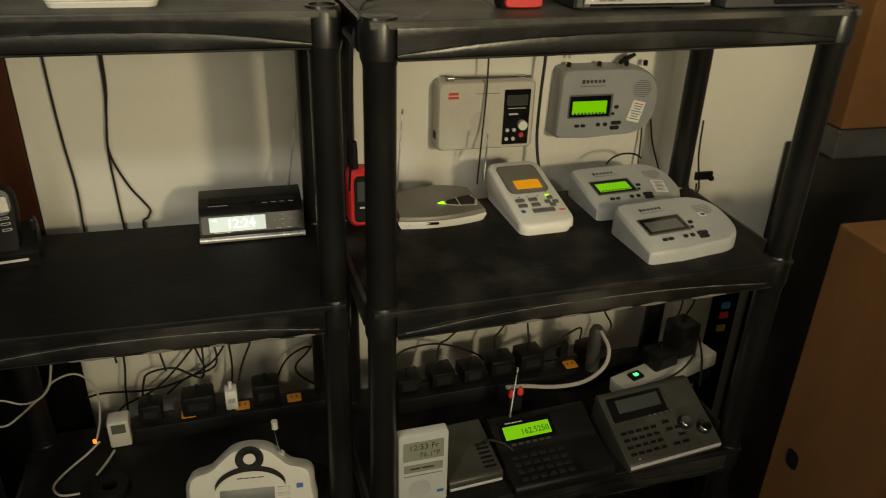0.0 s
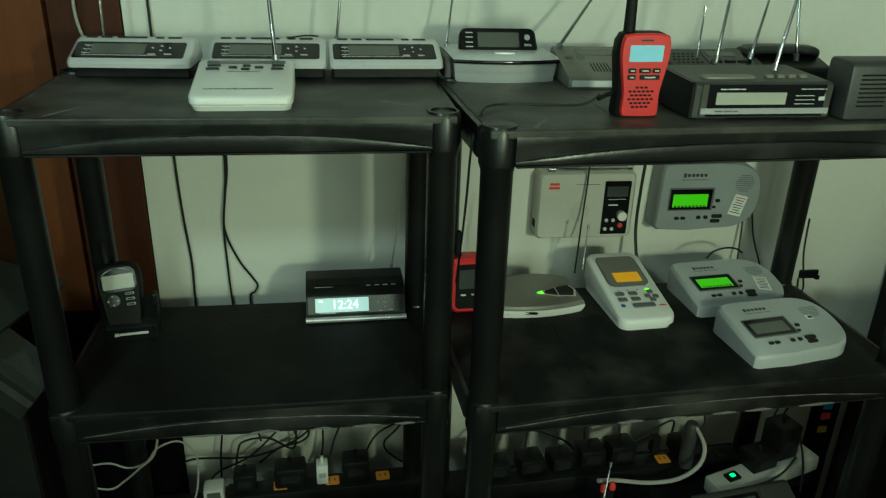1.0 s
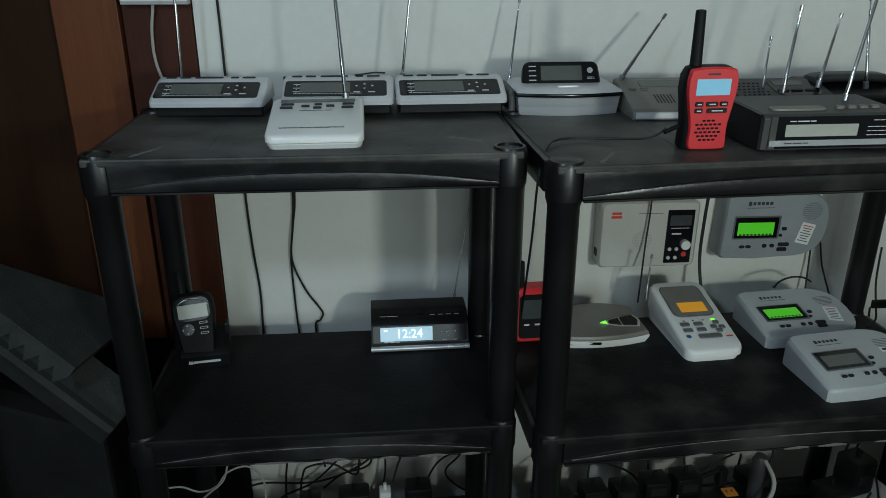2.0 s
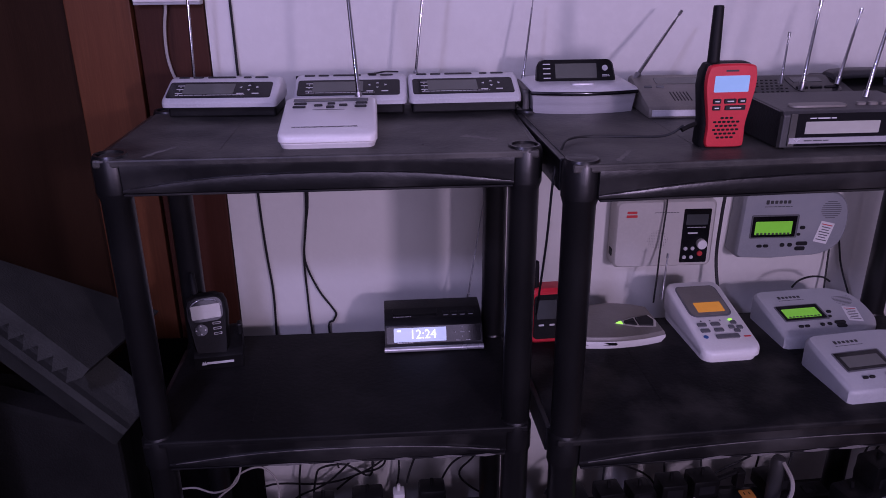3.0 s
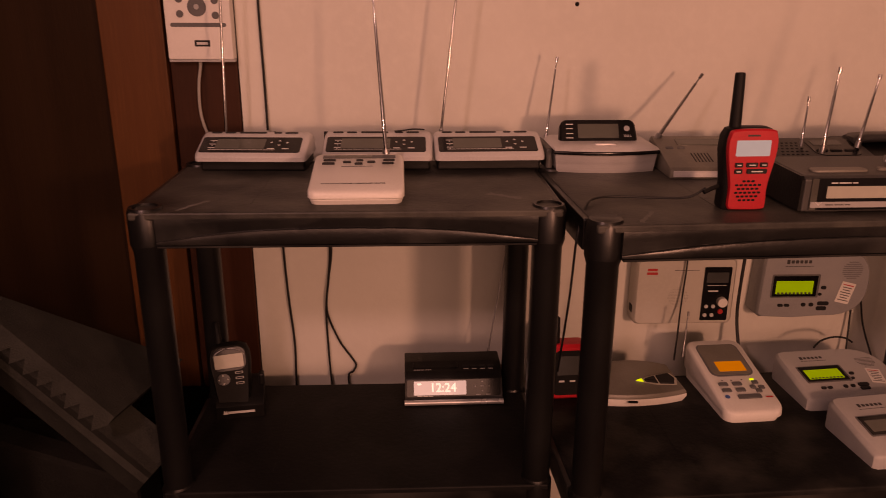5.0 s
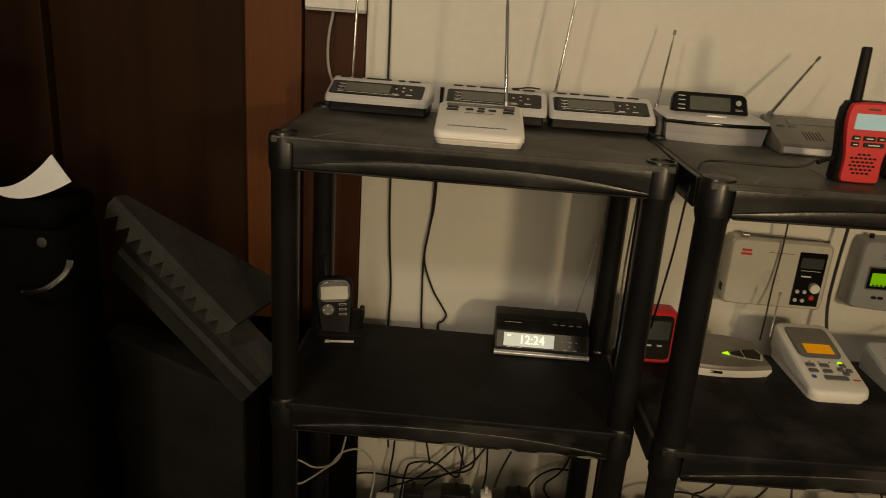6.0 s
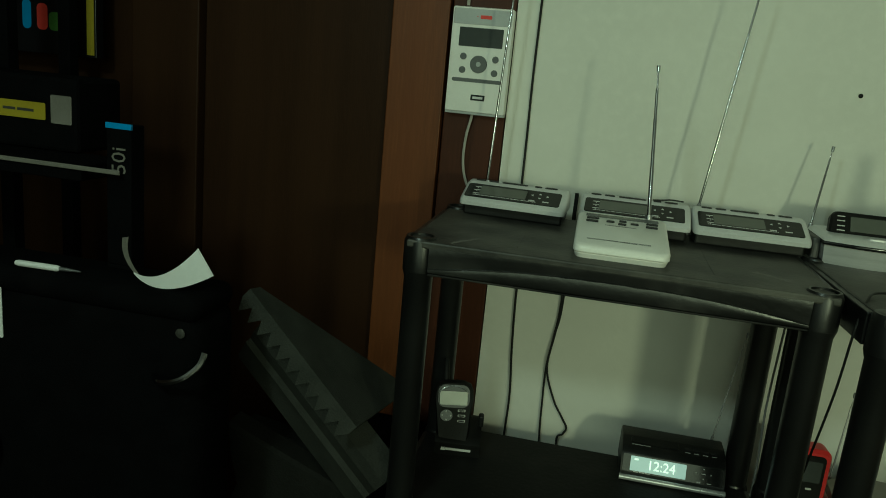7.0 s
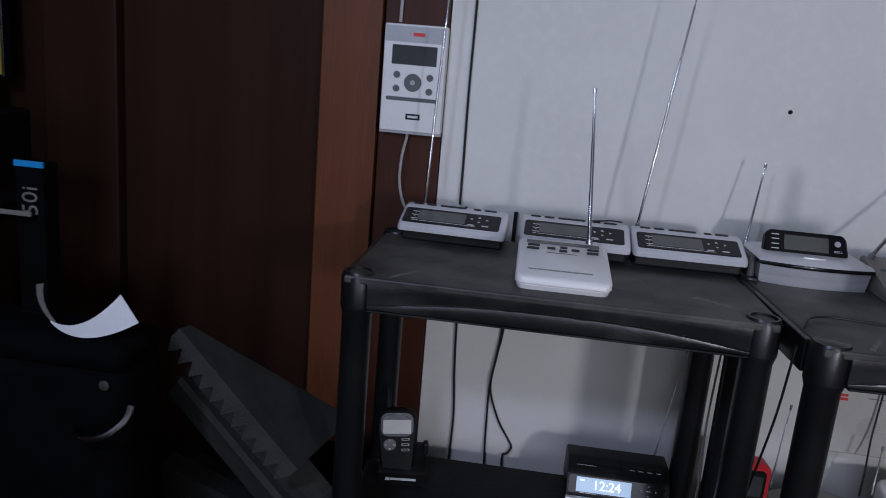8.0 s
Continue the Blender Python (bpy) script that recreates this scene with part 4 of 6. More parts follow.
# ---- middle shelf of the wider unit ----
def teardrop_radio(m, label, screen, material, wall=False, lit=False, sheet=True):
    """Wedge radio with one round end; origin under the middle of its front edge, face rising backwards."""
    t = thing("weather_radio", m, label, "weather radio", "grey teardrop weather radios")
    w, d = 0.188, 0.122
    pts = [(-w / 2 + 0.002, 0.005), (-w / 2 + 0.008, 0), (-0.03, -0.003)]
    for i in range(17):
        a = radians(-90 + 180 * i / 16)
        x, y = abs(math.cos(a)) ** 0.66, math.sin(a)
        pts.append((w / 2 - 0.078 + 0.078 * x, d / 2 + (d / 2) * math.copysign(abs(y) ** 0.78, y)))
    pts += [(-w / 2 + 0.018, d), (-w / 2 + 0.009, d - 0.003), (-w / 2 + 0.006, d - 0.010)]
    lift = 0.0 if wall else 0.024

    def ring(k, z, slope):
        return [(x * k, d / 2 + (y - d / 2) * k, z + slope * y / d) for x, y in pts]
    h0 = 0.040 if wall else 0.022
    part("housing", loft([ring(1.0, 0, 0), ring(1.0, h0 - 0.008, lift), ring(0.985, h0 - 0.003, lift), ring(0.955, h0, lift)]), material, t, smooth=True)
    f = face((0, d / 2, h0 + lift / 2), (1, 0, 0), (0, d, lift))
    part("screen_frame", plate(0.080, 0.042, 0.0012, 0.002, 0.0004), GREYBUTTON, t, "", on(f, -0.032, -0.004))
    part("screen_frame", plate(0.074, 0.037, 0.0006, 0.001), GLOSS, t, "", on(f, -0.033, -0.004, 0.0012))
    s = part("screen", plate(0.062, 0.0235, 0.0006, 0.001), screen, t, "lit green display" if lit else "unlit grey display", on(f, -0.034, -0.006, 0.0018))
    if lit:
        for k in range(9):
            part("digit_cell", plate(0.0042, 0.0030, 0.0003, 0.0006, n=2), INK, t, "", on(f, -0.060 + k * 0.0065, -0.0160, 0.0025))
    for k in range(6):
        part("brand_mark", plate(0.0052, 0.0075 if k in (0,) else 0.0056, 0.0004, 0.001), INK, t, "", on(f, -0.049 + k * 0.0072, 0.0395))
    bars(t, f, -0.030, 0.0315, 0.046, 0.0018, seed=21)
    for u, v, a, b in ((-0.053, -0.039, 0.009, 0.0052), (-0.042, -0.039, 0.009, 0.0052), (-0.014, -0.038, 0.0075, 0.0065), (-0.001, -0.038, 0.0075, 0.0065), (0.019, -0.036, 0.019, 0.0068), (0.017, -0.045, 0.017, 0.0070), (0.016, -0.007, 0.0085, 0.0060), (0.011, -0.019, 0.0060, 0.0050)):
        key(t, f, u, v, a, b, d=0.0022, r=0.0025)
    if sheet:
        sh = part("instruction_label", plate(0.024, 0.038, 0.0004, 0.001), PAPER, t, "white sticker with fine print", on(f, 0.054, -0.017) @ pose(0, 0, 0.0002, 0, 0, -14))
        for i in range(7):
            part("printing", plate(0.019 - (i % 3) * 0.003, 0.0016, 0.0002, 0.0003, n=1), GREYBUTTON if i else REDINK, sh, "", Matrix.Translation((0, 0.014 - i * 0.0046, 0.0005)))
    else:
        part("instruction_label", plate(0.012, 0.010, 0.0004, 0.001), PAPER, t, "", on(f, 0.050, 0.008))
        part("printing", plate(0.008, 0.005, 0.0003, 0.001), INK, t, "", on(f, 0.051, 0.008, 0.0004))
    rows = []
    for i in range(9):
        half = 0.017 * math.sqrt(max(0.05, 1 - ((i - 4) / 4.6) ** 2))
        rows.append(moved(plate(2 * half, 0.0012, 0.0003, 0.0005, n=1), Matrix.Translation((0, (i - 4) * 0.0036, 0))))
    tagged(part("speaker_grille", joined(*rows), GREYBUTTON, t, "fine speaker slots", on(f, 0.060, 0.024)), kind="stuff")
    if wall:
        for u in (-0.07, -0.015, 0.035, 0.07):
            part("socket", tube([(u, d - 0.002, 0.02), (u, d + 0.007, 0.02)], 0.004, 10), RUBBER, t, smooth=True)
        part("plug", tube([(0.02, d + 0.004, 0.022), (0.028, d + 0.012, 0.026), (0.045, d + 0.020, 0.026)], [0.0035, 0.005, 0.003], 8), RUBBER, t, smooth=True)
    return t


teardrop_radio(pose(1.104, -0.250, RM, 0, 0, 6), "grey teardrop-shaped weather radio with lit green display on the shelf", GREENLCD, GREY, lit=True)
teardrop_radio(pose(1.120, -0.408, RM, 0, 0, 8), "grey teardrop-shaped weather radio with unlit display on the shelf", LCD, GREY, sheet=False)
teardrop_radio(face((1.108, -0.002, 0.960), (1, 0, 0), (0, 0, 1)) @ Matrix.Diagonal((1.10, 1.07, 1.15, 1)), "grey teardrop-shaped weather radio hung on the wall, display lit green", GREENLCD, WALLGREY, wall=True, lit=True)


def wall_radio(m):
    t = thing("wall_radio", m, "cream wall-hung radio with black control panel and folded aerial", "weather radio")
    w, h = 0.184, 0.128
    part("housing", plate(w, h, 0.040, 0.010, 0.005, 4), CREAM, t, "", None, True)
    g = Matrix.Translation((0, 0, 0.040))
    cp = part("control_panel", plate(0.050, 0.104, 0.0015, 0.002, 0.0005), GLOSS, t, "black control panel", on(g, 0.057, -0.004))
    k = Matrix.Translation((0, 0, 0.0016))
    part("screen", plate(0.040, 0.020, 0.0004, 0.001), DARKLCD, cp, "", on(k, 0, 0.032))
    bars(cp, k, -0.006, 0.006, 0.018, 0.005, 1, PALEINK, seed=6)
    bars(cp, k, 0.0, 0.017, 0.034, 0.002, 1, PALEINK, seed=7)
    knob(cp, k, 0.011, -0.014, 0.0090, 0.010, "knob", PAPER, "white dial")
    knob(cp, k, 0.011, -0.034, 0.0050, 0.003, "button", REDINK, "red button")
    for u, v in ((-0.016, -0.024), (-0.003, -0.024), (-0.017, -0.041), (-0.004, -0.041)):
        knob(cp, k, u, v, 0.0036, 0.002, "button", PALEINK)
    for v, bw in ((0.043, 0.018), (0.036, 0.020)):
        part("brand_bar", plate(bw, 0.0048, 0.0004, 0.001), REDINK, t, "red brand mark", on(g, -0.063, v))
    bars(t, g, 0.0, 0.042, 0.045, 0.0018, 1, seed=22)
    dots = [moved(disc(0.0006, 0.0003, 5), Matrix.Translation((i * 0.003, j * 0.003, 0))) for i in range(-6, 7) for j in range(-6, 7) if i * i + j * j < 40]
    tagged(part("speaker_grille", joined(*dots), GREYBUTTON, t, "fine speaker dots", on(g, -0.012, -0.010)), kind="stuff")
    part("side_switch", box(-0.0935, -0.088, -0.044, -0.030, 0.014, 0.030, 0.001), RUBBER, t)
    rod(t, (-0.068, h / 2 + 0.005, 0.030), (0.082, h / 2 + 0.004, 0.030), 0.0032)
    part("jack", tube([(w / 2 - 0.002, 0.030, 0.015), (w / 2 + 0.006, 0.030, 0.015)], 0.0035, 10), RUBBER, t, smooth=True)
    return t


wall_radio(face((0.873, -0.003, 1.009), (1, -0.0, 0), (0, 0, 1)))


def oval_radio(m):
    t = thing("weather_radio", m, "taupe and white low radio with rounded outline and a green light", "weather radio")
    w, d = 0.152, 0.105

    def ring(k, z, slope):
        pts = []
        for i in range(13):
            x = -w / 2 + w * i / 12
            pts.append((x, 0.010 * (2 * i / 12 - 1) ** 2))
        for i in range(13):
            x = w / 2 - w * i / 12
            pts.append((x * 0.94, d - 0.020 * (2 * i / 12 - 1) ** 2))
        return [(x * k, d / 2 + (y - d / 2) * k, z + slope * y / d) for x, y in pts]
    part("base", loft([ring(0.93, 0.0, 0), ring(1.0, 0.010, 0.004), ring(1.0, 0.014, 0.008)]), WHITE, t, "white lower shell", smooth=True)
    part("cover", loft([ring(0.992, 0.0142, 0.008), ring(0.985, 0.018, 0.011), ring(0.95, 0.021, 0.012)]), TAUPE, t, "", smooth=True)
    f = face((0, d / 2, 0.021 + 0.006), (1, 0, 0), (0, d, 0.012))
    part("key_surround", slab([(-0.002, -0.012), (0.030, -0.025), (0.064, -0.029), (0.070, -0.012), (0.064, 0.005), (0.030, 0.001)], 0.0006), CREAM, t, "", on(f, 0, 0))
    for pts in ([(0.014, -0.0115), (0.034, -0.0115), (0.034, -0.0025), (0.016, -0.0085)], [(0.014, -0.0135), (0.016, -0.0165), (0.034, -0.0225), (0.034, -0.0135)], [(0.037, -0.0235), (0.060, -0.027), (0.066, -0.012), (0.060, 0.003), (0.037, -0.0015)]):
        part("key", slab(pts, 0.002, 0.0006), BUTTON, t, "", on(f, 0, 0, 0.0006))
    part("indicator", slab([(-0.006, 0), (0.004, 0.004), (0.005, -0.004)], 0.0015), GREENLED, t, "glowing green light", on(f, 0.006, -0.0125, 0.001))
    part("front_slot", plate(0.052, 0.005, 0.0006, 0.0024), RUBBER, t, "", face((-0.036, 0.0035, 0.010), (1, -0.16, 0), (0, -0.2, 1)))
    rod(t, (-0.054, 0.104, 0.022), (-0.041, 0.114, 0.168), 0.0015, 0.0026, DULLCHROME)
    return t


oval_radio(pose(0.752, -0.240, RM, 0, 0, 5))


def phone_radio(m):
    t = thing("weather_radio", m, "white sloping weather radio with grey window and amber display", "weather radio")
    w, d = 0.100, 0.186
    ring0 = outline(w, d, 0.018, 5)

    def ring(k, z, slope):
        return [(x * k, d / 2 + y * k, z + slope * (y + d / 2) / d) for x, y in ring0]
    part("housing", loft([ring(0.93, 0, 0.0), ring(0.95, 0.006, 0.004), ring(0.945, 0.0075, 0.006), ring(1.0, 0.010, 0.010), ring(1.0, 0.017, 0.040), ring(0.98, 0.021, 0.040), ring(0.93, 0.023, 0.040)]), WHITE, t, smooth=True)
    f = face((0, d / 2, 0.023 + 0.020), (1, 0, 0), (0, d, 0.040))
    win = part("window", plate(0.076, 0.088, 0.0012, 0.014, 0.0005, 5), GREYBUTTON, t, "smoky grey window", on(f, 0.0, 0.036))
    part("window_glass", plate(0.070, 0.082, 0.0006, 0.012, n=5), TAUPE, win, "", Matrix.Translation((0, 0, 0.0012)))
    part("screen", plate(0.048, 0.026, 0.0006, 0.001), AMBERLCD, win, "amber lit display", Matrix.Translation((0.003, -0.020, 0.0019)))
    part("indicator", plate(0.007, 0.0035, 0.0012, 0.0012), GREENLED, t, "", on(f, 0.026, -0.018))
    for u, v, a in ((-0.028, -0.028, 0.016), (-0.004, -0.028, 0.016), (-0.028, -0.043, 0.016), (-0.004, -0.043, 0.016), (0.028, -0.026, 0.010), (0.020, -0.037, 0.010), (0.034, -0.039, 0.010), (0.026, -0.047, 0.010)):
        key(t, f, u, v, a, 0.0085, d=0.002, r=0.002, material=GREYBUTTON)
    key(t, f, 0.004, -0.060, 0.040, 0.0095, d=0.002, r=0.002, material=GREYBUTTON)
    part("emblem", disc(0.0042, 0.0005, 14), BLUEINK, t, "", on(f, -0.033, -0.058))
    part("brand_bar", plate(0.012, 0.003, 0.0004, 0.001), REDINK, t, "", on(f, 0.037, -0.062))
    for u in (-0.026, -0.010, 0.008):
        arrow(t, f, u, -0.018, 0.0016, 0, INK)
    rod(t, (-0.056, 0.170, 0.045), (-0.048, 0.182, 0.120), 0.0018, 0.0028, DULLCHROME)
    return t


phone_radio(pose(0.912, -0.296, RM, 0, 0, 4) @ Matrix.Diagonal((0.97, 0.97, 0.97, 1)))


def rugged_radio(m):
    t = thing("rugged_radio", m, "red and black rugged handheld radio standing behind the post", "radio")
    part("side_grip", slab(outline(0.066, 0.098, 0.014, 5), 0.030, 0.005), RED, t, "red rubber frame", face((0, 0.03, 0.050), (1, 0, 0), (0, 0, 1)), True)
    f = face((0, 0.0, 0.050), (1, 0, 0), (0, 0, 1))
    fp = part("front_cover", plate(0.050, 0.080, 0.0022, 0.008, 0.0008, 4), BLACK, t, "black face", on(f, 0, 0, -0.001))
    part("screen", plate(0.040, 0.034, 0.0006, 0.002), DARKLCD, fp, "", Matrix.Translation((0, 0.014, 0.0024)))
    for u in (-0.012, 0.006):
        part("key_mark", plate(0.009, 0.003, 0.0008, 0.001), PALEINK, fp, "", Matrix.Translation((u, -0.014, 0.0024)))
    part("antenna", lathe([(0.006, 0.095), (0.005, 0.13), (0.0045, 0.142), (0.002, 0.144)], 12), RUBBER, t, "black aerial", Matrix.Translation((-0.020, 0.015, 0)), True)
    return t


rugged_radio(pose(0.632, -0.215, RM, 0, 0, 4))
cable("power_cable", [(0.872, -0.05, 1.24), (0.869, -0.05, 1.13), (0.868, -0.052, 1.06), (0.862, -0.06, 0.99), (0.850, -0.09, 0.94), (0.845, -0.10, 0.90)], 0.0016, CABLE, "thin black cord passing over the cream wall radio")
cable("power_cable", [(0.980, -0.04, 1.24), (0.976, -0.046, 1.12), (0.972, -0.048, 1.04), (0.972, -0.05, 0.96), (0.974, -0.08, 0.89), (0.974, -0.10, 0.84)], 0.0030, CABLE, "black cord hanging beside the wall radios")
cable("power_cable", [(1.035, -0.02, 1.24), (1.034, -0.02, 1.16), (1.032, -0.022, 1.105)], 0.0022, DULLCHROME, "thin wire from the wall radio up behind the shelf")
cable("power_cable", [(1.196, -0.01, 1.05), (1.200, -0.012, 1.02), (1.203, -0.014, 0.98), (1.204, -0.018, 0.93), (1.20, -0.03, 0.88)], 0.0018, CABLE, "thin black cord down the wall beside the grey radio")
cable("power_cable", [(1.196, -0.012, 1.06), (1.206, -0.014, 1.03), (1.218, -0.018, 0.98), (1.228, -0.024, 0.93), (1.238, -0.05, 0.88)], 0.0018, CABLE, "thin black cord curving toward the back post")
cable("power_cable", [(1.085, -0.120, 0.932), (1.10, -0.112, 0.941), (1.125, -0.105, 0.945), (1.15, -0.10, 0.941), (1.168, -0.095, 0.930)], 0.0018, CABLE, "black cord looping behind the grey radio")
cable("power_cable", [(1.246, -0.155, 1.02), (1.246, -0.16, 0.96), (1.248, -0.17, 0.92), (1.24, -0.19, 0.898), (1.22, -0.20, 0.890)], 0.0018, CABLE, "thin black cord beside the back post")
clip = thing("cable_clip", pose(1.255, -0.175, 0.921, 0, 0, 0), "small black clip hanging by the back post", "clip")
part("plate", box(-0.018, 0.018, -0.003, 0.003, -0.008, 0.008, 0.002), BLACK, clip)
part("jaw", box(0.012, 0.020, -0.005, 0.005, -0.010, -0.002, 0.001), BLACK, clip)


# ---- lower shelf of the narrow unit ----
def power_strip(m, label, n, pitch, material, free, start=-0.02):
    t = thing("power_strip", m, label, "power strip")
    L = n * pitch
    part("housing", box(start, L, -0.022, 0.022, 0, 0.034, 0.004), material, t, smooth=True)
    for i in range(n):
        o = part("outlet", plate(0.026, 0.024, 0.001, 0.003), ORANGE if i in free else material, t, "", Matrix.Translation((pitch * (i + 0.45), 0, 0.034)))
        for u in (-0.005, 0.005):
            part("slot", plate(0.0018, 0.007, 0.0004, 0.0002, n=1), RUBBER, o, "", Matrix.Translation((u, 0.002, 0.001)))
    return t


def adapter(m, label, w, d, h, material=BLACK):
    t = thing("power_adapter", m, label, "power adapter", "wall-wart adapters")
    part("housing", box(-w / 2, w / 2, -d / 2, d / 2, 0.0, h, min(w, h) * 0.12), material, t, smooth=True)
    part("cord_grip", tube([(0, 0, h - 0.002), (0, 0.002, h + 0.012)], 0.0035, 8), RUBBER if material is BLACK else material, t, smooth=True)
    part("rating_label", plate(w * 0.6, d * 0.4, 0.0003, 0.001), BUTTON if material is BLACK else GREY, t, "", face((0, -d / 2 - 0.0003, h * 0.5), (1, 0, 0), (0, 0, 1)))
    return t


power_strip(pose(0.182, -0.160, LL, 0, 0, 3), "black power strip with orange outlets, full of adapters", 8, 0.048, BLACK, (2, 4, 6), 0.020)
for x, y, w, d, h in ((0.235, -0.158, 0.040, 0.038, 0.036), (0.318, -0.154, 0.058, 0.042, 0.042), (0.440, -0.148, 0.050, 0.042, 0.046)):
    adapter(pose(x, y + 0.010, LL + 0.0345, 0, 0, 3), "black power adapter plugged into the power strip", w, d, h)
adapter(pose(0.377, -0.146, LL + 0.0345, 0, 0, 3), "small white power adapter plugged into the strip", 0.022, 0.026, 0.042, WHITE)
timer = thing("plug_meter", pose(0.181, -0.166, LL, 0, 0, 4) @ Matrix.Diagonal((0.84, 0.84, 0.95, 1)), "white plug-in meter with grey window, cord and orange light", "plug meter")
part("housing", box(-0.022, 0.022, -0.02, 0.02, 0.0, 0.060, 0.005), CREAM, timer, smooth=True)
part("window", plate(0.028, 0.020, 0.0008, 0.001), LCD, timer, "", face((0, -0.0202, 0.044), (1, 0, 0), (0, 0, 1)))
neon = part("neon_light", moved(lathe([(0.003, 0), (0.0032, 0.006), (0.001, 0.008)], 10), pose(0.142, -0.190, LL + 0.024)), ORANGELED, None, smooth=True)
tagged(neon, "tiny glowing orange neon light on a white cord", "light")
cable("white_cord", [(0.150, -0.190, LL + 0.026), (0.13, -0.205, LL + 0.014), (0.097, -0.235, LL + 0.004), (0.085, -0.265, LL + 0.004), (0.10, -0.288, LL + 0.004), (0.13, -0.290, LL + 0.004)], 0.0020, WHITECABLE, "white cord curving over the lower shelf")
cable("white_cord", [(0.172, -0.195, LL + 0.006), (0.163, -0.22, LL + 0.004), (0.153, -0.245, LL + 0.004), (0.150, -0.25, LL + 0.004)], 0.0022, WHITECABLE, "short white cord leaving the plug meter")
cable("white_cord", [(-0.01, -0.20, 0.610), (0.02, -0.20, 0.612), (0.05, -0.20, 0.60), (0.08, -0.20, 0.61), (0.10, -0.19, 0.632), (0.135, -0.18, 0.635), (0.160, -0.18, 0.60), (0.157, -0.185, 0.54), (0.146, -0.19, LL + 0.032)], 0.0018, WHITECABLE, "loose white cord looping behind the lower shelf")
cable("white_cord", [(0.0, -0.24, 0.595), (0.03, -0.24, 0.590), (0.05, -0.235, 0.60), (0.075, -0.23, 0.62), (0.10, -0.22, 0.64), (0.11, -0.21, 0.68)], 0.0018, WHITECABLE, "loose white cord crossing another")
spool = thing("tape_roll", pose(0.178, -0.290, LL), "dark grey roll lying on the lower shelf", "roll")
part("body", lathe([(0.012, 0.0), (0.030, 0.0), (0.032, 0.004), (0.030, 0.014), (0.012, 0.014), (0.011, 0.007), (0.012, 0.0)], 28), BLACK, spool, smooth=True)


def white_base_radio(m):
    t = thing("table_radio", m, "white retro table radio with round dial, display and stubby aerial", "weather radio")
    out = [(-0.090, 0.0), (0.0, -0.001), (0.090, 0.0), (0.094, 0.045), (0.092, 0.066), (0.082, 0.076), (0.060, 0.083), (0.045, 0.097), (0.026, 0.113), (0.0, 0.118), (-0.026, 0.113), (-0.045, 0.097), (-0.060, 0.083), (-0.082, 0.076), (-0.092, 0.066), (-0.094, 0.045)]
    f = face((0, 0, 0.0), (1, 0, 0), (0, 0.045, 0.09))
    out = [(p.x, p.y) for p in smoothed([(x, y, 0) for x, y in out + out[:1]], 4)[:-1]]
    part("housing", slab(out, 0.040, 0.008), CREAM, t, "", on(f, 0, 0.012, -0.030), True)
    g = on(f, 0, 0.012, 0.010)
    dial = part("dial", loft([[(r * math.cos(2 * math.pi * i / 28), r * math.sin(2 * math.pi * i / 28), z) for i in range(28)] for r, z in ((0.021, 0), (0.021, 0.002), (0.012, 0.0025), (0.0095, 0.0006))]), RUBBER, t, "black ring dial", on(g, 0, 0.098), True)
    part("dial_cap", disc(0.009, 0.0012, 20), CREAM, dial, "", Matrix.Translation((0, 0, 0.0006)))
    sweep = [(0.052 * math.cos(radians(a)), 0.048 + 0.034 * math.sin(radians(a)), 0.0012) for a in range(10, 171, 10)]
    part("black_arc", loft([[(x, y + dy, z + dz) for dy, dz in ((-0.0045, 0), (0.0045, 0), (0.0045, 0.001), (-0.0045, 0.001))] for x, y, z in sweep]), RUBBER, t, "black curved band", g)
    bars(t, g, 0.0, 0.066, 0.040, 0.003, seed=41)
    part("screen", plate(0.080, 0.040, 0.0012, 0.002), DARKLCD, t, "dark display", on(g, -0.005, 0.028))
    for i in range(4):
        key(t, g, 0.048, 0.044 - i * 0.010, 0.018, 0.006, material=PALELCD)
    part("emblem", plate(0.010, 0.008, 0.0005, 0.001), BLUEINK, t, "", on(g, 0.072, 0.046))
    part("antenna", tube([(0.045, 0.055, 0.088), (0.040, 0.058, 0.150)], 0.0022, 10), CHROME, t, smooth=True)
    part("antenna_tip", tube([(0.040, 0.058, 0.148), (0.0395, 0.0585, 0.164)], 0.0048, 12), CREAM, t, "white aerial tip", smooth=True)
    part("antenna_base", tube([(0.046, 0.054, 0.075), (0.045, 0.055, 0.098)], 0.006, 12), CREAM, t, smooth=True)
    return t


white_base_radio(pose(0.408, -0.405, LL - 0.0, 0, 0, -4) @ Matrix.Diagonal((1.07, 1, 0.94, 1)))
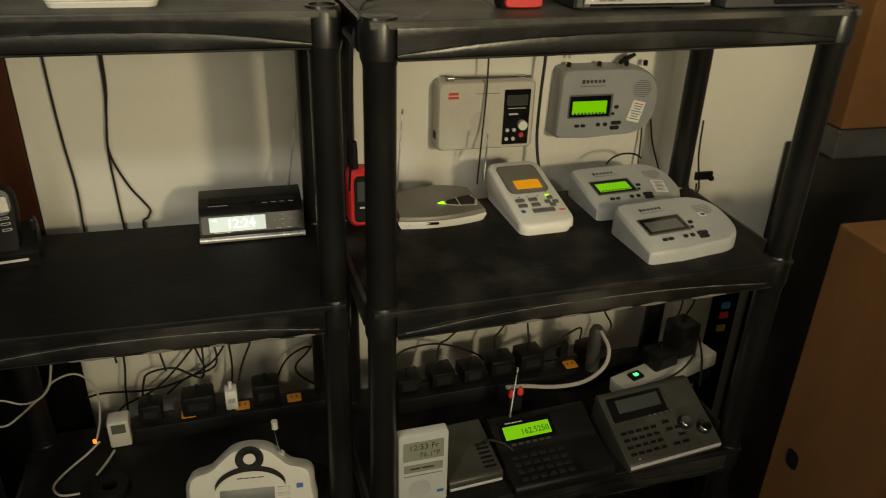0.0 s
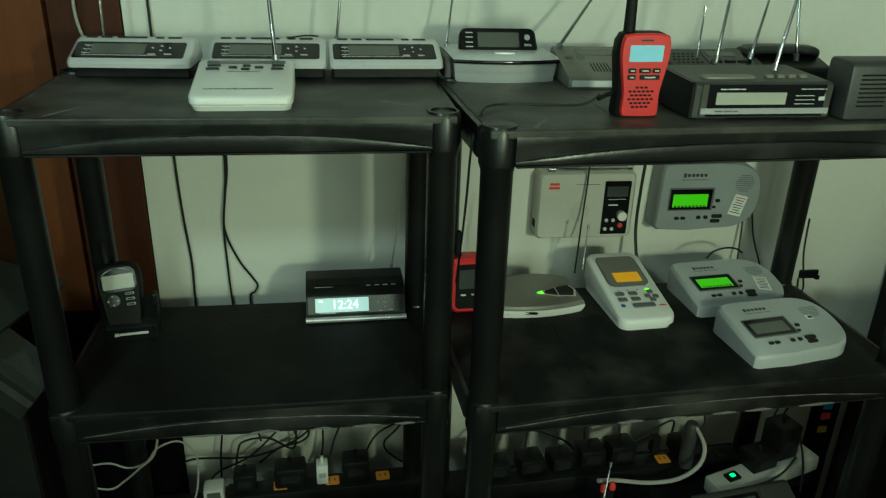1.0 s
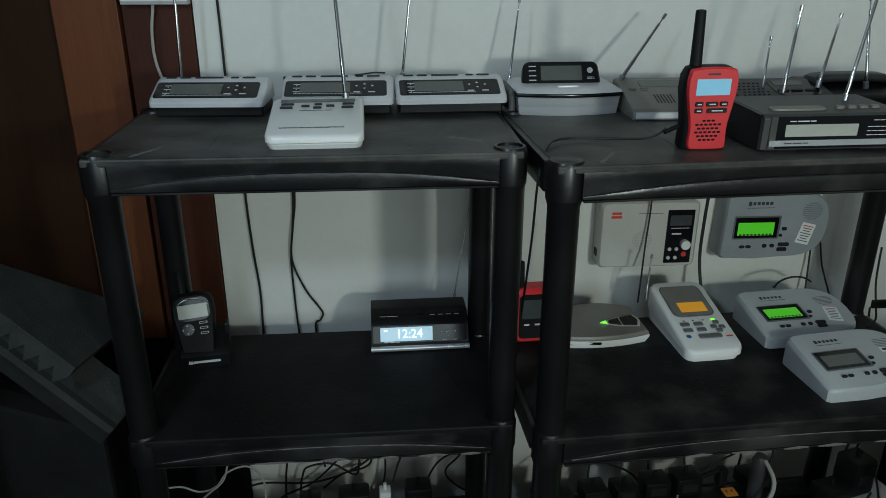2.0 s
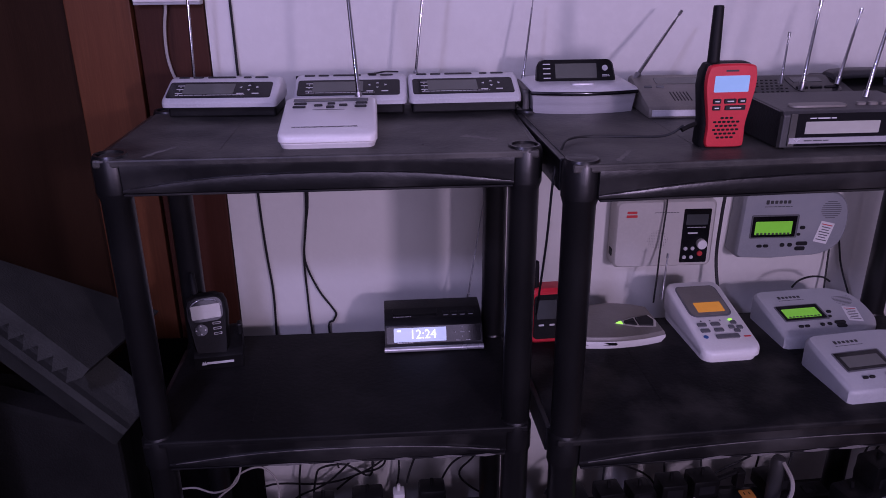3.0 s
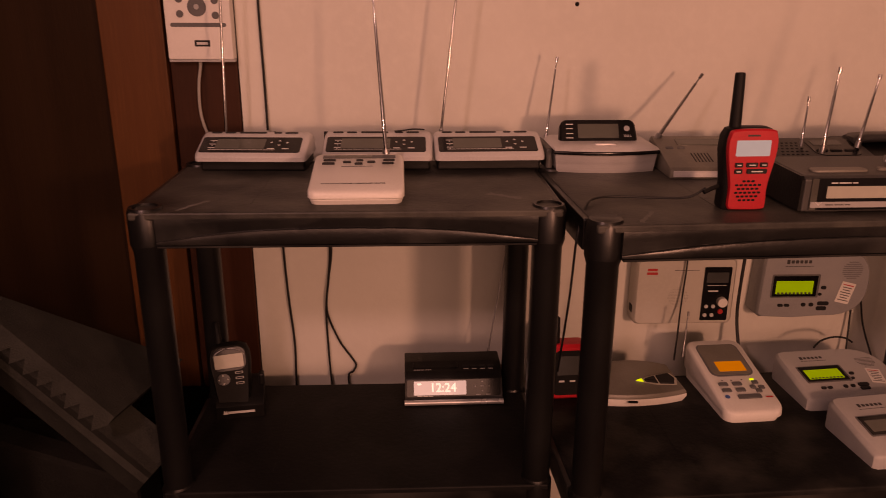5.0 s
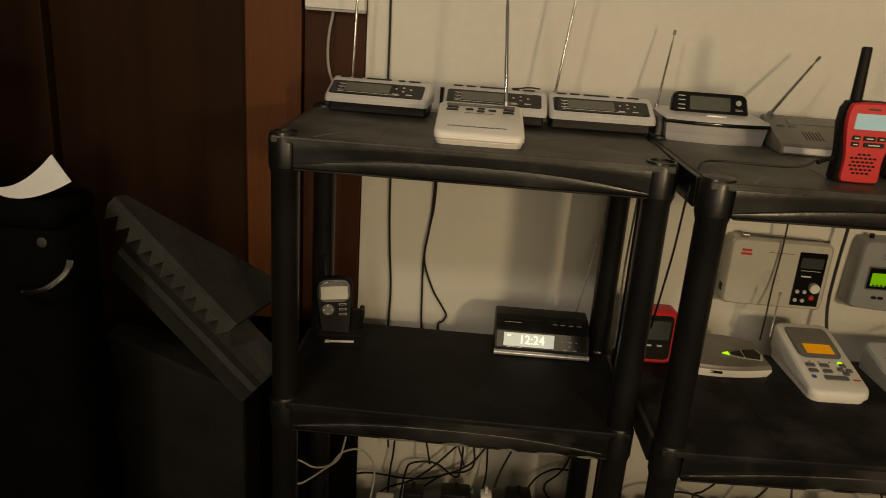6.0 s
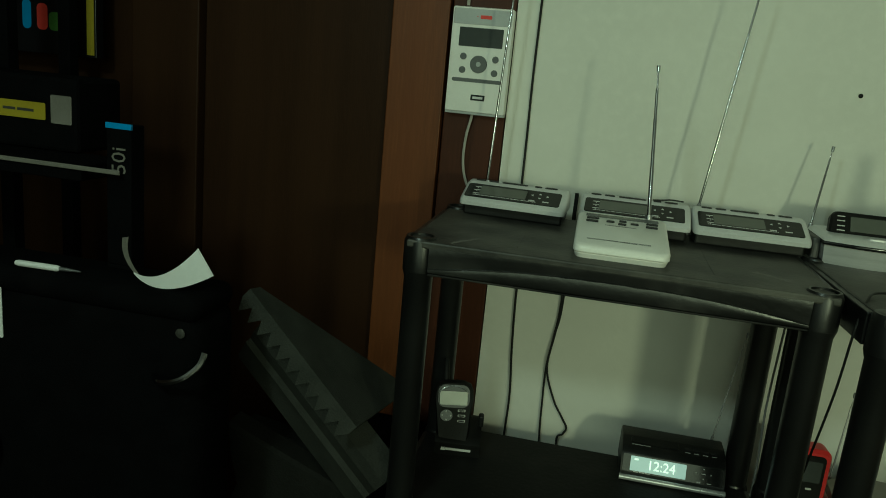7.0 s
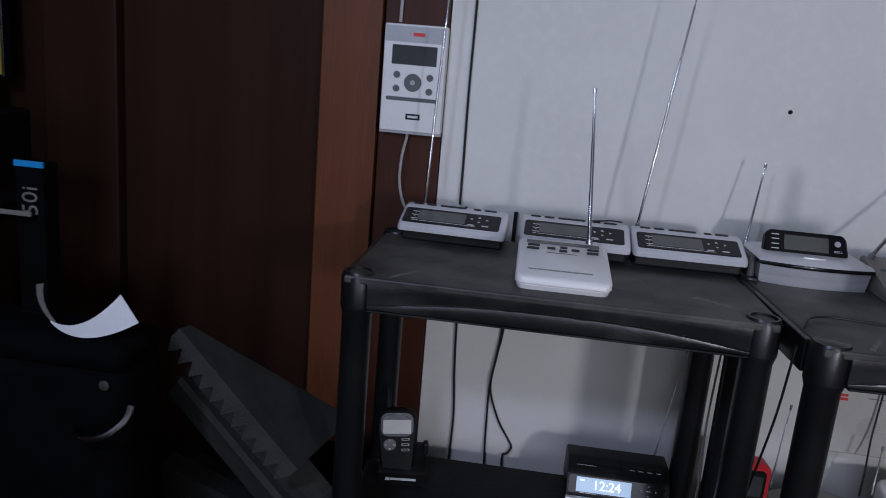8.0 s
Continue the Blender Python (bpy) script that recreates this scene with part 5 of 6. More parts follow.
# tangled cords behind the lower shelf
LOOPS = [
    [(0.06, -0.05, 0.46), (0.119, -0.04, 0.485), (0.209, -0.04, 0.482), (0.264, -0.04, 0.491), (0.322, -0.04, 0.518), (0.358, -0.04, 0.555), (0.385, -0.03, 0.62), (0.39, -0.02, 0.77)],
    [(0.20, -0.06, 0.44), (0.208, -0.04, 0.499), (0.222, -0.04, 0.522), (0.269, -0.04, 0.527), (0.315, -0.035, 0.494), (0.324, -0.04, 0.538), (0.324, -0.03, 0.60), (0.33, -0.02, 0.77)],
    [(0.450, -0.06, 0.44), (0.457, -0.04, 0.463), (0.481, -0.04, 0.516), (0.516, -0.04, 0.542), (0.557, -0.04, 0.549), (0.60, -0.03, 0.60), (0.61, -0.02, 0.77)],
    [(0.374, -0.02, 0.77), (0.374, -0.03, 0.60), (0.377, -0.04, 0.52), (0.371, -0.05, 0.475), (0.360, -0.08, 0.44)],
    [(0.15, -0.06, 0.44), (0.17, -0.05, 0.460), (0.233, -0.045, 0.49), (0.299, -0.04, 0.559), (0.34, -0.03, 0.62), (0.36, -0.02, 0.77)],
    [(0.183, -0.02, 0.77), (0.180, -0.03, 0.562), (0.175, -0.04, 0.499), (0.173, -0.05, 0.445)],
    [(0.25, -0.05, 0.475), (0.29, -0.045, 0.505), (0.335, -0.04, 0.515), (0.35, -0.04, 0.54), (0.345, -0.03, 0.60), (0.35, -0.02, 0.77)],
    [(0.43, -0.03, 0.77), (0.442, -0.05, 0.73), (0.432, -0.08, 0.64), (0.402, -0.115, 0.575), (0.392, -0.128, 0.545)],
    [(0.57, -0.03, 0.72), (0.54, -0.04, 0.56), (0.50, -0.04, 0.50), (0.52, -0.05, 0.47), (0.56, -0.06, 0.45)],
]
for pts in LOOPS:
    cable("power_cable", pts, 0.0022, CABLE, "black cord in the tangle behind the lower shelf")


# ---- lower shelf of the wider unit ----
def travel_clock(m):
    t = thing("travel_clock", m, "white upright digital clock showing time and temperature", "clock")
    part("housing", plate(0.084, 0.150, 0.018, 0.004, 0.0015), PALEGREY, t, "", face((0, 0.018, 0.075), (1, 0, 0), (0, 0.02, 1)), True)
    f = face((0, 0.0, 0.075), (1, 0, 0), (0, 0.02, 1))
    part("screen", plate(0.068, 0.038, 0.0008, 0.001), OLIVELCD, t, "grey-green display", on(f, 0, 0.042, 0.0003))
    lettering("digits", "12:53 Fr", 0.016, INK, t, on(f, 0.0, 0.050, 0.0013), squeeze=0.95)
    lettering("digits", "76.1\u00b0F", 0.014, INK, t, on(f, 0.010, 0.033, 0.0013))
    part("screen", plate(0.066, 0.016, 0.0008, 0.001), OLIVELCD, t, "", on(f, 0, 0.006, 0.0003))
    bars(t, on(f, 0, 0, 0.0012), 0, 0.006, 0.045, 0.006, 1, seed=51)
    part("seam", plate(0.066, 0.0014, 0.0004, 0.0004), GREYBUTTON, t, "", on(f, 0, -0.010))
    knob(t, f, -0.006, -0.040, 0.019, 0.0008, "button", GREY)
    part("emblem", plate(0.012, 0.006, 0.0004, 0.001), BLUEINK, t, "", on(f, 0.030, -0.052))
    part("rear_stand", box(-0.030, 0.030, 0.022, 0.052, 0.0, 0.004, 0.001), CHARCOAL, t)
    return t


travel_clock(pose(0.676, -0.455, RL, 0, 0, 3) @ Matrix.Diagonal((0.95, 0.95, 0.94, 1)))


def flat_box(m):
    t = thing("receiver_box", m, "taupe grey flat receiver with vent slots, behind the white clock", "receiver")
    part("housing", prism([(0, 0), (0, 0.018), (0.004, 0.022), (0.115, 0.040), (0.12, 0.036), (0.12, 0)], -0.048, 0.048, 0.004), GUNMETAL, t, smooth=True)
    f = face((0, 0.004, 0.022), (1, 0, 0), (0, 0.111, 0.018))
    for i in range(6):
        part("vent_slot", plate(0.022, 0.004, 0.0006, 0.002), RUBBER, t, "", on(f, 0.030, 0.012 + i * 0.0095))
    part("silver_strip", box(-0.046, 0.046, -0.0012, 0.001, 0.004, 0.009, 0.0005), SILVER, t)
    return t


flat_box(pose(0.770, -0.440, RL, 0, 0, 6))


def green_scanner(m):
    t = thing("base_scanner", m, "black desktop scanner with green lit frequency display and keypad", "radio scanner")
    part("housing", prism([(0, 0), (0, 0.014), (0.004, 0.020), (0.075, 0.030), (0.082, 0.034), (0.125, 0.054), (0.14, 0.053), (0.142, 0)], -0.092, 0.092, 0.003), BLACK, t, smooth=True)
    f = face((0, 0.082, 0.034), (1, 0, 0), (0, 0.043, 0.020))
    part("display_panel", plate(0.100, 0.042, 0.001, 0.002), GLOSS, t, "", on(f, -0.030, 0.025))
    part("screen", plate(0.086, 0.024, 0.0006, 0.001), LIMELCD, t, "lime green lit display", on(f, -0.030, 0.023, 0.001))
    lettering("digits", "162.5250", 0.0150, INK, t, on(f, -0.016, 0.021, 0.0018), squeeze=0.95)
    bars(t, on(f, 0, 0, 0.001), -0.050, 0.041, 0.032, 0.003, 1, PALEINK, seed=61)
    g = face((0, 0.004, 0.020), (1, 0, 0), (0, 0.071, 0.010))
    for j in range(4):
        for i in range(6):
            key(t, g, -0.070 + i * 0.017, 0.012 + j * 0.015, 0.012, 0.007, material=BUTTON, d=0.0025)
    for i in range(6):
        key(t, f, -0.062 + i * 0.013, 0.002, 0.009, 0.004, material=CHARCOAL)
    part("speaker_grille", plate(0.050, 0.060, 0.0008, 0.003), RUBBER, t, "", on(g, 0.060, 0.035))
    rod(t, (-0.050, 0.134, 0.052), (-0.030, 0.160, 0.135), 0.0018, 0.0028, DULLCHROME)
    return t


green_scanner(pose(0.917, -0.470, RL, 0, 0, 5))


def knob_scanner(m):
    t = thing("base_scanner", m, "dark silver desktop scanner with keypad, display and two metal knobs", "radio scanner")
    prof = [(0, 0), (0, 0.014), (0.003, 0.020), (0.075, 0.055), (0.12, 0.088), (0.132, 0.086), (0.140, 0.0)]
    part("housing", prism(prof, -0.100, 0.100, 0.003), GUNMETAL, t, smooth=True)
    part("front_edge", box(-0.098, 0.098, -0.0015, 0.004, 0.009, 0.016, 0.001), SILVER, t, "silver front edge")
    f = face((0, 0.075, 0.055), (1, 0, 0), (0, 0.045, 0.033))
    part("display_panel", plate(0.118, 0.048, 0.001, 0.003), GLOSS, t, "gloss black display panel", on(f, -0.030, 0.026))
    part("screen", plate(0.092, 0.026, 0.0006, 0.001), DARKLCD, t, "dim grey-green display", on(f, -0.026, 0.030, 0.001))
    part("speaker_plate", plate(0.060, 0.052, 0.0015, 0.002), GUNMETAL, t, "", on(f, 0.064, 0.027))
    g = face((0, 0.003, 0.020), (1, 0, 0), (0, 0.072, 0.035))
    for i in range(5):
        part("toggle", tube([(0, 0, 0), (0, 0.002, 0.008)], 0.002, 8), CHROME, t, "", on(g, -0.018 + i * 0.012, 0.077), True)
    for j in range(4):
        for i in range(5):
            key(t, g, -0.082 + i * 0.016, 0.016 + j * 0.014, 0.011, 0.0055, material=BLACK, d=0.003)
    for i, j in ((0, 0), (1, 0), (0, 2), (1, 2), (0, 3), (1, 1)):
        key(t, g, 0.010 + i * 0.020, 0.016 + j * 0.015, 0.014, 0.006, material=BLACK, d=0.003)
    for u, v in ((0.046, 0.050), (0.078, 0.032)):
        knob(t, g, u, v, 0.0135, 0.003, "knob_skirt", RUBBER)
        knob(t, g, u, v, 0.0112, 0.014, "knob", CHROME, "shiny metal knob")
    part("indicator", disc(0.0012, 0.001, 8), PAPER, t, "", on(g, -0.075, 0.006))
    return t


knob_scanner(pose(1.128, -0.450, RL, 0, 0, 8) @ Matrix.Diagonal((0.96, 0.96, 0.85, 1)))
power_strip(pose(0.693, -0.215, RL, 0, 0, 4), "long black power strip crowded with black adapters", 8, 0.062, BLACK, (5,))
for i, (x, w, h) in enumerate(((0.70, 0.046, 0.026), (0.765, 0.048, 0.030), (0.825, 0.044, 0.027), (0.885, 0.050, 0.036), (0.945, 0.052, 0.040), (1.085, 0.060, 0.030))):
    adapter(pose(x, -0.195 + 0.07 * (x - 0.7), RL + 0.0345, 0, 0, 4 + 3 * (i % 3)), "black power adapter plugged into the long strip", w, 0.045, h)
white_strip = thing("power_strip", pose(1.150, -0.275, RL + 0.060, 0, -4, 15), "white power strip with a glowing green switch", "power strip")
part("housing", box(-0.07, 0.160, -0.024, 0.024, -0.032, 0.0, 0.004), CREAM, white_strip, smooth=True)
part("riser", box(-0.064, 0.154, -0.019, 0.022, -0.062, -0.0322, 0.003), RUBBER, white_strip, "black block under the strip")
sw = part("switch", box(-0.040, -0.014, -0.010, 0.010, -0.001, 0.005, 0.0015), RUBBER, white_strip, "black rocker switch")
part("switch_light", plate(0.010, 0.008, 0.0008, 0.001), TEALLED, sw, "green light", Matrix.Translation((-0.027, 0, 0.005)))
adapter(pose(1.185, -0.255, RL + 0.061, 0, 0, 15), "black power adapter on the white power strip", 0.056, 0.045, 0.034)
adapter(pose(1.238, -0.232, RL + 0.066, 0, 0, 15), "large black power adapter on the white power strip", 0.050, 0.050, 0.072)
cable("antenna_cable", [(0.866, -0.285, RL + 0.073), (0.904, -0.275, RL + 0.063), (0.969, -0.27, RL + 0.048), (1.025, -0.27, RL + 0.052), (1.064, -0.265, RL + 0.076), (1.077, -0.25, RL + 0.105), (1.070, -0.222, RL + 0.128)], 0.0040, WHITECABLE, "thick white coaxial cable arched over the adapters", n=8)
cable("antenna_cable", [(0.87, -0.335, RL + 0.045), (0.885, -0.36, RL + 0.030), (0.90, -0.37, RL + 0.018)], 0.0045, WHITECABLE, "short end of white cable behind the scanner")
cable("antenna_cable", [(1.055, -0.30, RL + 0.02), (1.035, -0.33, RL + 0.01), (1.02, -0.35, RL + 0.006)], 0.0042, WHITECABLE, "white cable end beside the silver scanner")
wn = thing("wire_connector", pose(0.866, -0.312, RL + 0.074), "red wire connectors on the cable end", "connector")
for x in (0.0, 0.016):
    part("cap", moved(lathe([(0.006, 0), (0.006, 0.008), (0.003, 0.014)], 10), Matrix.Translation((x, 0, 0.004 * (x > 0)))), REDINK, wn, smooth=True)
part("stem", box(-0.004, 0.020, -0.003, 0.003, -0.074, 0.002, 0.001), RUBBER, wn)
LOOPS_R = [
    [(0.66, -0.12, 0.50), (0.699, -0.10, 0.543), (0.737, -0.10, 0.558), (0.784, -0.10, 0.558), (0.833, -0.10, 0.540), (0.874, -0.10, 0.514), (0.89, -0.12, 0.49)],
    [(0.775, -0.12, 0.52), (0.784, -0.10, 0.555), (0.803, -0.10, 0.569), (0.831, -0.09, 0.597), (0.85, -0.06, 0.66), (0.86, -0.03, 0.77)],
    [(0.89, -0.14, 0.53), (0.901, -0.10, 0.557), (0.910, -0.10, 0.573), (0.927, -0.09, 0.599), (0.94, -0.05, 0.68), (0.945, -0.03, 0.84)],
    [(0.985, -0.12, 0.50), (1.005, -0.10, 0.514), (1.054, -0.10, 0.544), (1.088, -0.10, 0.559), (1.089, -0.10, 0.522), (1.085, -0.12, 0.49)],
    [(1.13, -0.03, 0.84), (1.132, -0.07, 0.66), (1.135, -0.10, 0.600), (1.156, -0.10, 0.561), (1.149, -0.11, 0.532), (1.14, -0.13, 0.50)],
    [(1.29, -0.14, 0.49), (1.295, -0.10, 0.507), (1.308, -0.10, 0.554), (1.323, -0.09, 0.594), (1.34, -0.05, 0.70), (1.34, -0.03, 0.84)],
    [(1.30, -0.14, 0.48), (1.312, -0.10, 0.500), (1.330, -0.10, 0.560), (1.352, -0.09, 0.600), (1.37, -0.05, 0.70)],
    [(0.972, -0.03, 0.84), (0.972, -0.06, 0.70), (0.970, -0.09, 0.60), (0.968, -0.12, 0.55)],
    [(1.09, -0.345, RL + 0.05), (1.12, -0.325, RL + 0.066), (1.17, -0.315, RL + 0.071), (1.21, -0.30, RL + 0.078), (1.25, -0.27, RL + 0.085)],
    [(1.25, -0.22, RL + 0.14), (1.262, -0.245, RL + 0.12), (1.268, -0.27, RL + 0.07), (1.262, -0.29, RL + 0.02)],
    [(0.66, -0.36, RL + 0.006), (0.72, -0.33, RL + 0.010), (0.78, -0.34, RL + 0.007), (0.84, -0.31, RL + 0.009), (0.88, -0.33, RL + 0.007)],
    [(0.68, -0.31, RL + 0.006), (0.74, -0.35, RL + 0.012), (0.79, -0.30, RL + 0.007), (0.83, -0.28, RL + 0.010)],
    [(0.78, -0.40, RL + 0.05), (0.80, -0.385, RL + 0.048), (0.83, -0.39, RL + 0.04), (0.845, -0.40, RL + 0.03)],
]
for pts in LOOPS_R:
    cable("power_cable", pts, 0.0021, CABLE, "black cord among the adapters on the lower shelf")
plugtop = thing("right_angle_plug", pose(1.022, -0.165, RL + 0.0345, 0, 0, 10), "black right-angled plug standing in the strip", "plug")
part("body", box(-0.009, 0.009, -0.009, 0.009, 0, 0.036, 0.003), RUBBER, plugtop)
part("arm", tube([(0.0, 0, 0.034), (-0.02, 0.0, 0.030), (-0.05, 0.0, 0.022)], 0.005, 8), RUBBER, plugtop, smooth=True)
coax = thing("coax_plug", pose(1.066, -0.213, RL + 0.0345, 0, 0, 10), "round black plug at the end of the white cable", "plug")
part("body", lathe([(0.013, 0.0), (0.014, 0.06), (0.014, 0.088), (0.010, 0.098), (0.003, 0.100)], 18), CHARCOAL, coax, smooth=True)
hanger = thing("cable_organizer", pose(1.385, -0.15, 0.0), "dark strip with small coloured tags standing by the wall", "organizer")
part("body", box(-0.022, 0.030, 0.0, 0.02, 0.0, 0.66, 0.004), FABRIC, hanger)
for z, mm in ((0.612, BLUETAPE), (0.588, REDINK), (0.556, YELLOW)):
    part("tag", plate(0.020, 0.016, 0.001, 0.002), mm, hanger, "", face((0, -0.0008, z), (1, 0, 0), (0, 0, 1)))


# ---- boxes to the right of the shelves ----
def carton(name, m, w, d, h, material, label, hole=False):
    t = thing(name, m, label, "box")
    part("body", box(0, w, 0, d, 0, h, 0.004), material, t)
    part("flap_edge", box(0.003, w - 0.003, -0.003, 0.0, h - 0.010, h - 0.003, 0.001), material, t)
    if hole:
        o = part("hand_hole", plate(0.024, 0.030, 0.0012, 0.010, n=5), RUBBER, t, "dark hand hole", face((0.026, -0.0006, 0.581), (1, 0, 0), (0, 0, 1)))
    return t


tall = carton("cardboard_box", pose(1.272, -0.98, 0), 0.45, 0.48, 0.977, CARDBOARD, "tall brown cardboard carton standing beside the shelf unit")
part("hand_hole", plate(0.026, 0.034, 0.0012, 0.010, n=5), RUBBER, tall, "dark hand hole", face((-0.0006, 0.432, 0.572), (0, -1, 0), (0, 0, 1)))
part("tape", box(-0.0012, 0.0, 0.20, 0.26, 0.0, 0.977), CARDBOARD, tall, "brown packing tape")
carton("equipment_case", pose(1.550, -0.105, 0), 0.50, 0.10, 0.913, CASEBLACK, "tall black equipment case standing against the wall")
carton("flat_case", pose(1.568, -0.125, 0.914), 0.48, 0.11, 0.060, CHARCOAL, "dark grey flat case lying on the black case")
upper = carton("cardboard_box", pose(1.575, -0.120, 0.9745), 0.48, 0.10, 0.45, CARDBOARD, "brown cardboard box with faint pale print, against the wall")
part("printing", plate(0.05, 0.11, 0.0004, 0.02, n=5), TAUPE, upper, "faint pale print", face((0.13, -0.0006, 0.12), (1, 0, 0), (0, 0, 1)))


# ---- foam and gear at the dark end ----
def wedge_foam(m, label, flip=False):
    """Acoustic foam offcut, 0.25 m along its ridged edge, ridges below; the origin is a top corner."""
    t = thing("foam_sheet", m, label, "acoustic foam", "grey acoustic foam sheets")
    s, n, base, tooth = 0.25, 11, 0.016, 0.020
    prof = [(0, -0.004), (0, -base)]
    for i in range(n):
        prof += [(s * (i + 0.5) / n, -base - tooth), (s * (i + 1) / n, -base)]
    prof += [(s, -0.004)]
    def far(x):
        return 0.03 + (s - 0.03) * (1 - x / s if flip else x / s)
    part("ridge_layer", loft([[(x, 0, z) for x, z in prof], [(x, far(x), z) for x, z in prof]]), FOAM, t)
    part("backing", loft([[(x, y, z) for x, y in ((0, 0), (s, 0), (s, far(s)), (0, far(0)))] for z in (-0.0039, 0.0)]), FOAM, t)
    return t


FX = Vector((0.743, -0.142, -0.652)).normalized()
FZ = FX.cross(Vector((0.19, 0.94, -0.276))).normalized()
FY = FZ.cross(FX)
LEANING = Matrix.Translation((-0.198, -0.396, 1.156)) @ Matrix((FX, FY, FZ)).transposed().to_4x4()
wedge_foam(LEANING, "charcoal wedge acoustic foam sheet leaning, ridged edge showing")
under = thing("foam_sheet", LEANING, "charcoal acoustic foam slab with a grooved edge, lying under another", "acoustic foam", "grey acoustic foam sheets")
edge = [(0.052, -0.046), (0.060, -0.068), (0.080, -0.090), (0.078, -0.100), (0.088, -0.112), (0.108, -0.142), (0.138, -0.119), (0.085, -0.022)]
part("slab", loft([[(x, y * k + 0.09 * (1 - k), z * k - 0.08 * (1 - k)) for y, z in edge] for x, k in ((0.035, 0.94), (0.039, 1.0), (0.333, 1.0), (0.337, 0.96))]), FOAM, under)


def standing_foam(m, label, foot, head, high, low, step):
    """An upright foam offcut with a torn, stepped edge on one side and a slanting top."""
    t = thing("foam_sheet", m, label, "acoustic foam", "grey acoustic foam sheets")
    rnd = random.Random(int(high * 1000))
    n = int(high / step)
    torn = [(foot + 0.020 * ((i * 7) % 3) / 2 + rnd.uniform(-0.005, 0.005), high * (1 - i / n)) for i in range(n)]
    pts = torn + [(foot + 0.01, 0.0), (head, 0.0), (head, low)]
    part("slab", slab(pts, 0.045, 0.006), SHADEDFOAM, t, "", face((0, 0.045, 0), (1, 0, 0), (0, 0, 1)))
    return t


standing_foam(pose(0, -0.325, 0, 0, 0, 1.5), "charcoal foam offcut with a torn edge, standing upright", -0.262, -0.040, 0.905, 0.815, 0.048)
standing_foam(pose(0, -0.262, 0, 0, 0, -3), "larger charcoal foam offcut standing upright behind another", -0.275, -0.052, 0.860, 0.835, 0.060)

gear = thing("gear_bag", pose(-0.62, -0.56, 0), "bulky black fabric gear bag standing on the floor", "bag")
part("body", box(0.0, 0.435, 0.0, 0.11, 0, 1.165, 0.03, 4), FABRIC, gear, smooth=True)
part("lid", box(0.005, 0.432, 0.0, 0.105, 1.150, 1.1865, 0.016, 3), FABRIC, gear, smooth=True)
part("carry_handle", tube(smoothed([(0.378, -0.006, 1.080), (0.400, -0.024, 1.082), (0.428, -0.026, 1.091), (0.444, -0.012, 1.106), (0.446, -0.002, 1.12)], 6), [0.0042] * 25, 8), CHROME, gear, "curved metal handle", smooth=True)
part("snap", moved(lathe([(0.006, 0), (0.0065, 0.0015), (0.003, 0.0026)], 14), pose(0.412, 0.0, 1.140, 90)), GUNMETAL, gear, "metal snap", smooth=True)

part("side_label", plate(0.030, 0.070, 0.001, 0.002), PAPER, gear, "white label", face((0.138, -0.001, 1.125), (1, 0, 0), (0, 0, 1)))
part("ring", tube(smoothed([(0.118, -0.006, 0.895), (0.140, -0.014, 0.915), (0.143, -0.012, 0.940), (0.128, -0.004, 0.962)], 5), 0.004, 8), CHROME, gear, "metal ring", smooth=True)
pen = thing("stylus_pen", pose(-0.458, -0.545, 1.191, 0, 0, 3), "white pen lying on the black bag", "pen")
part("barrel", tube([(0, 0, 0), (0.004, 0, 0), (0.060, 0, 0), (0.064, 0, 0)], [0.003, 0.0042, 0.0042, 0.003], 12), PAPER, pen, smooth=True)
part("tip", tube([(0.064, 0, 0), (0.074, 0, 0), (0.094, 0, 0)], [0.003, 0.0026, 0.001], 12), DULLCHROME, pen, "metal tip", smooth=True)
band = thing("paper_crescent", pose(-0.25, -0.535, 1.1865), "curved white crescent of card standing on the black bag", "paper")


def bend(p0, p1, p2, t):
    return Vector(p0) * (1 - t) ** 2 + Vector(p1) * 2 * t * (1 - t) + Vector(p2) * t * t


rows = []
for i in range(25):
    k = i / 24
    low, high = bend((-0.041, 0, 0.012), (0.002, -0.010, -0.018), (0.071, 0, 0.026), k), bend((-0.041, 0, 0.014), (0.004, -0.010, 0.002), (0.049, 0, 0.058), k)
    rows.append([low, low + Vector((0, 0.0008, 0)), high + Vector((0, 0.0008, 0)), high])
part("strip", loft(rows), PAPER, band, smooth=True)
rows = []
for i in range(13):
    k = i / 12
    c = bend((-0.060, 0.004, 0.056), (-0.064, 0.004, 0.030), (-0.038, 0, 0.011), k)
    rows.append([c, c + Vector((0, 0.0008, 0)), c + Vector((0.009 - 0.005 * k, 0.0008, 0.002)), c + Vector((0.009 - 0.005 * k, 0, 0.002))])
# Taupe on white card: the end's shade is painted.
part("thin_end", loft(rows), TAUPE, band, "thin end of the card, shade put into its colour", smooth=True)

rack = thing("equipment_rack", pose(-1.05, -0.50, 0), "dark equipment rack with a pale-edged shelf and yellow labels", "rack")
for x, ys in ((0.0, (0.0, 0.40)), (0.30, (0.25, 0.40))):
    for y in ys:
        part("post", box(x, x + 0.025, y, y + 0.025, 0, 1.75, 0.002), FABRIC, rack)
sh = part("shelf", box(0.0, 0.655, 0.002, 0.10, 1.300, 1.322, 0.002), FABRIC, rack)
part("shelf_edge", box(0.0, 0.715, -0.003, 0.001, 1.316, 1.322, 0.001), TAUPE, sh, "pale shelf edging")
part("shelf", box(0.0, 0.325, 0.002, 0.425, 1.296, 1.318, 0.002), FABRIC, rack)
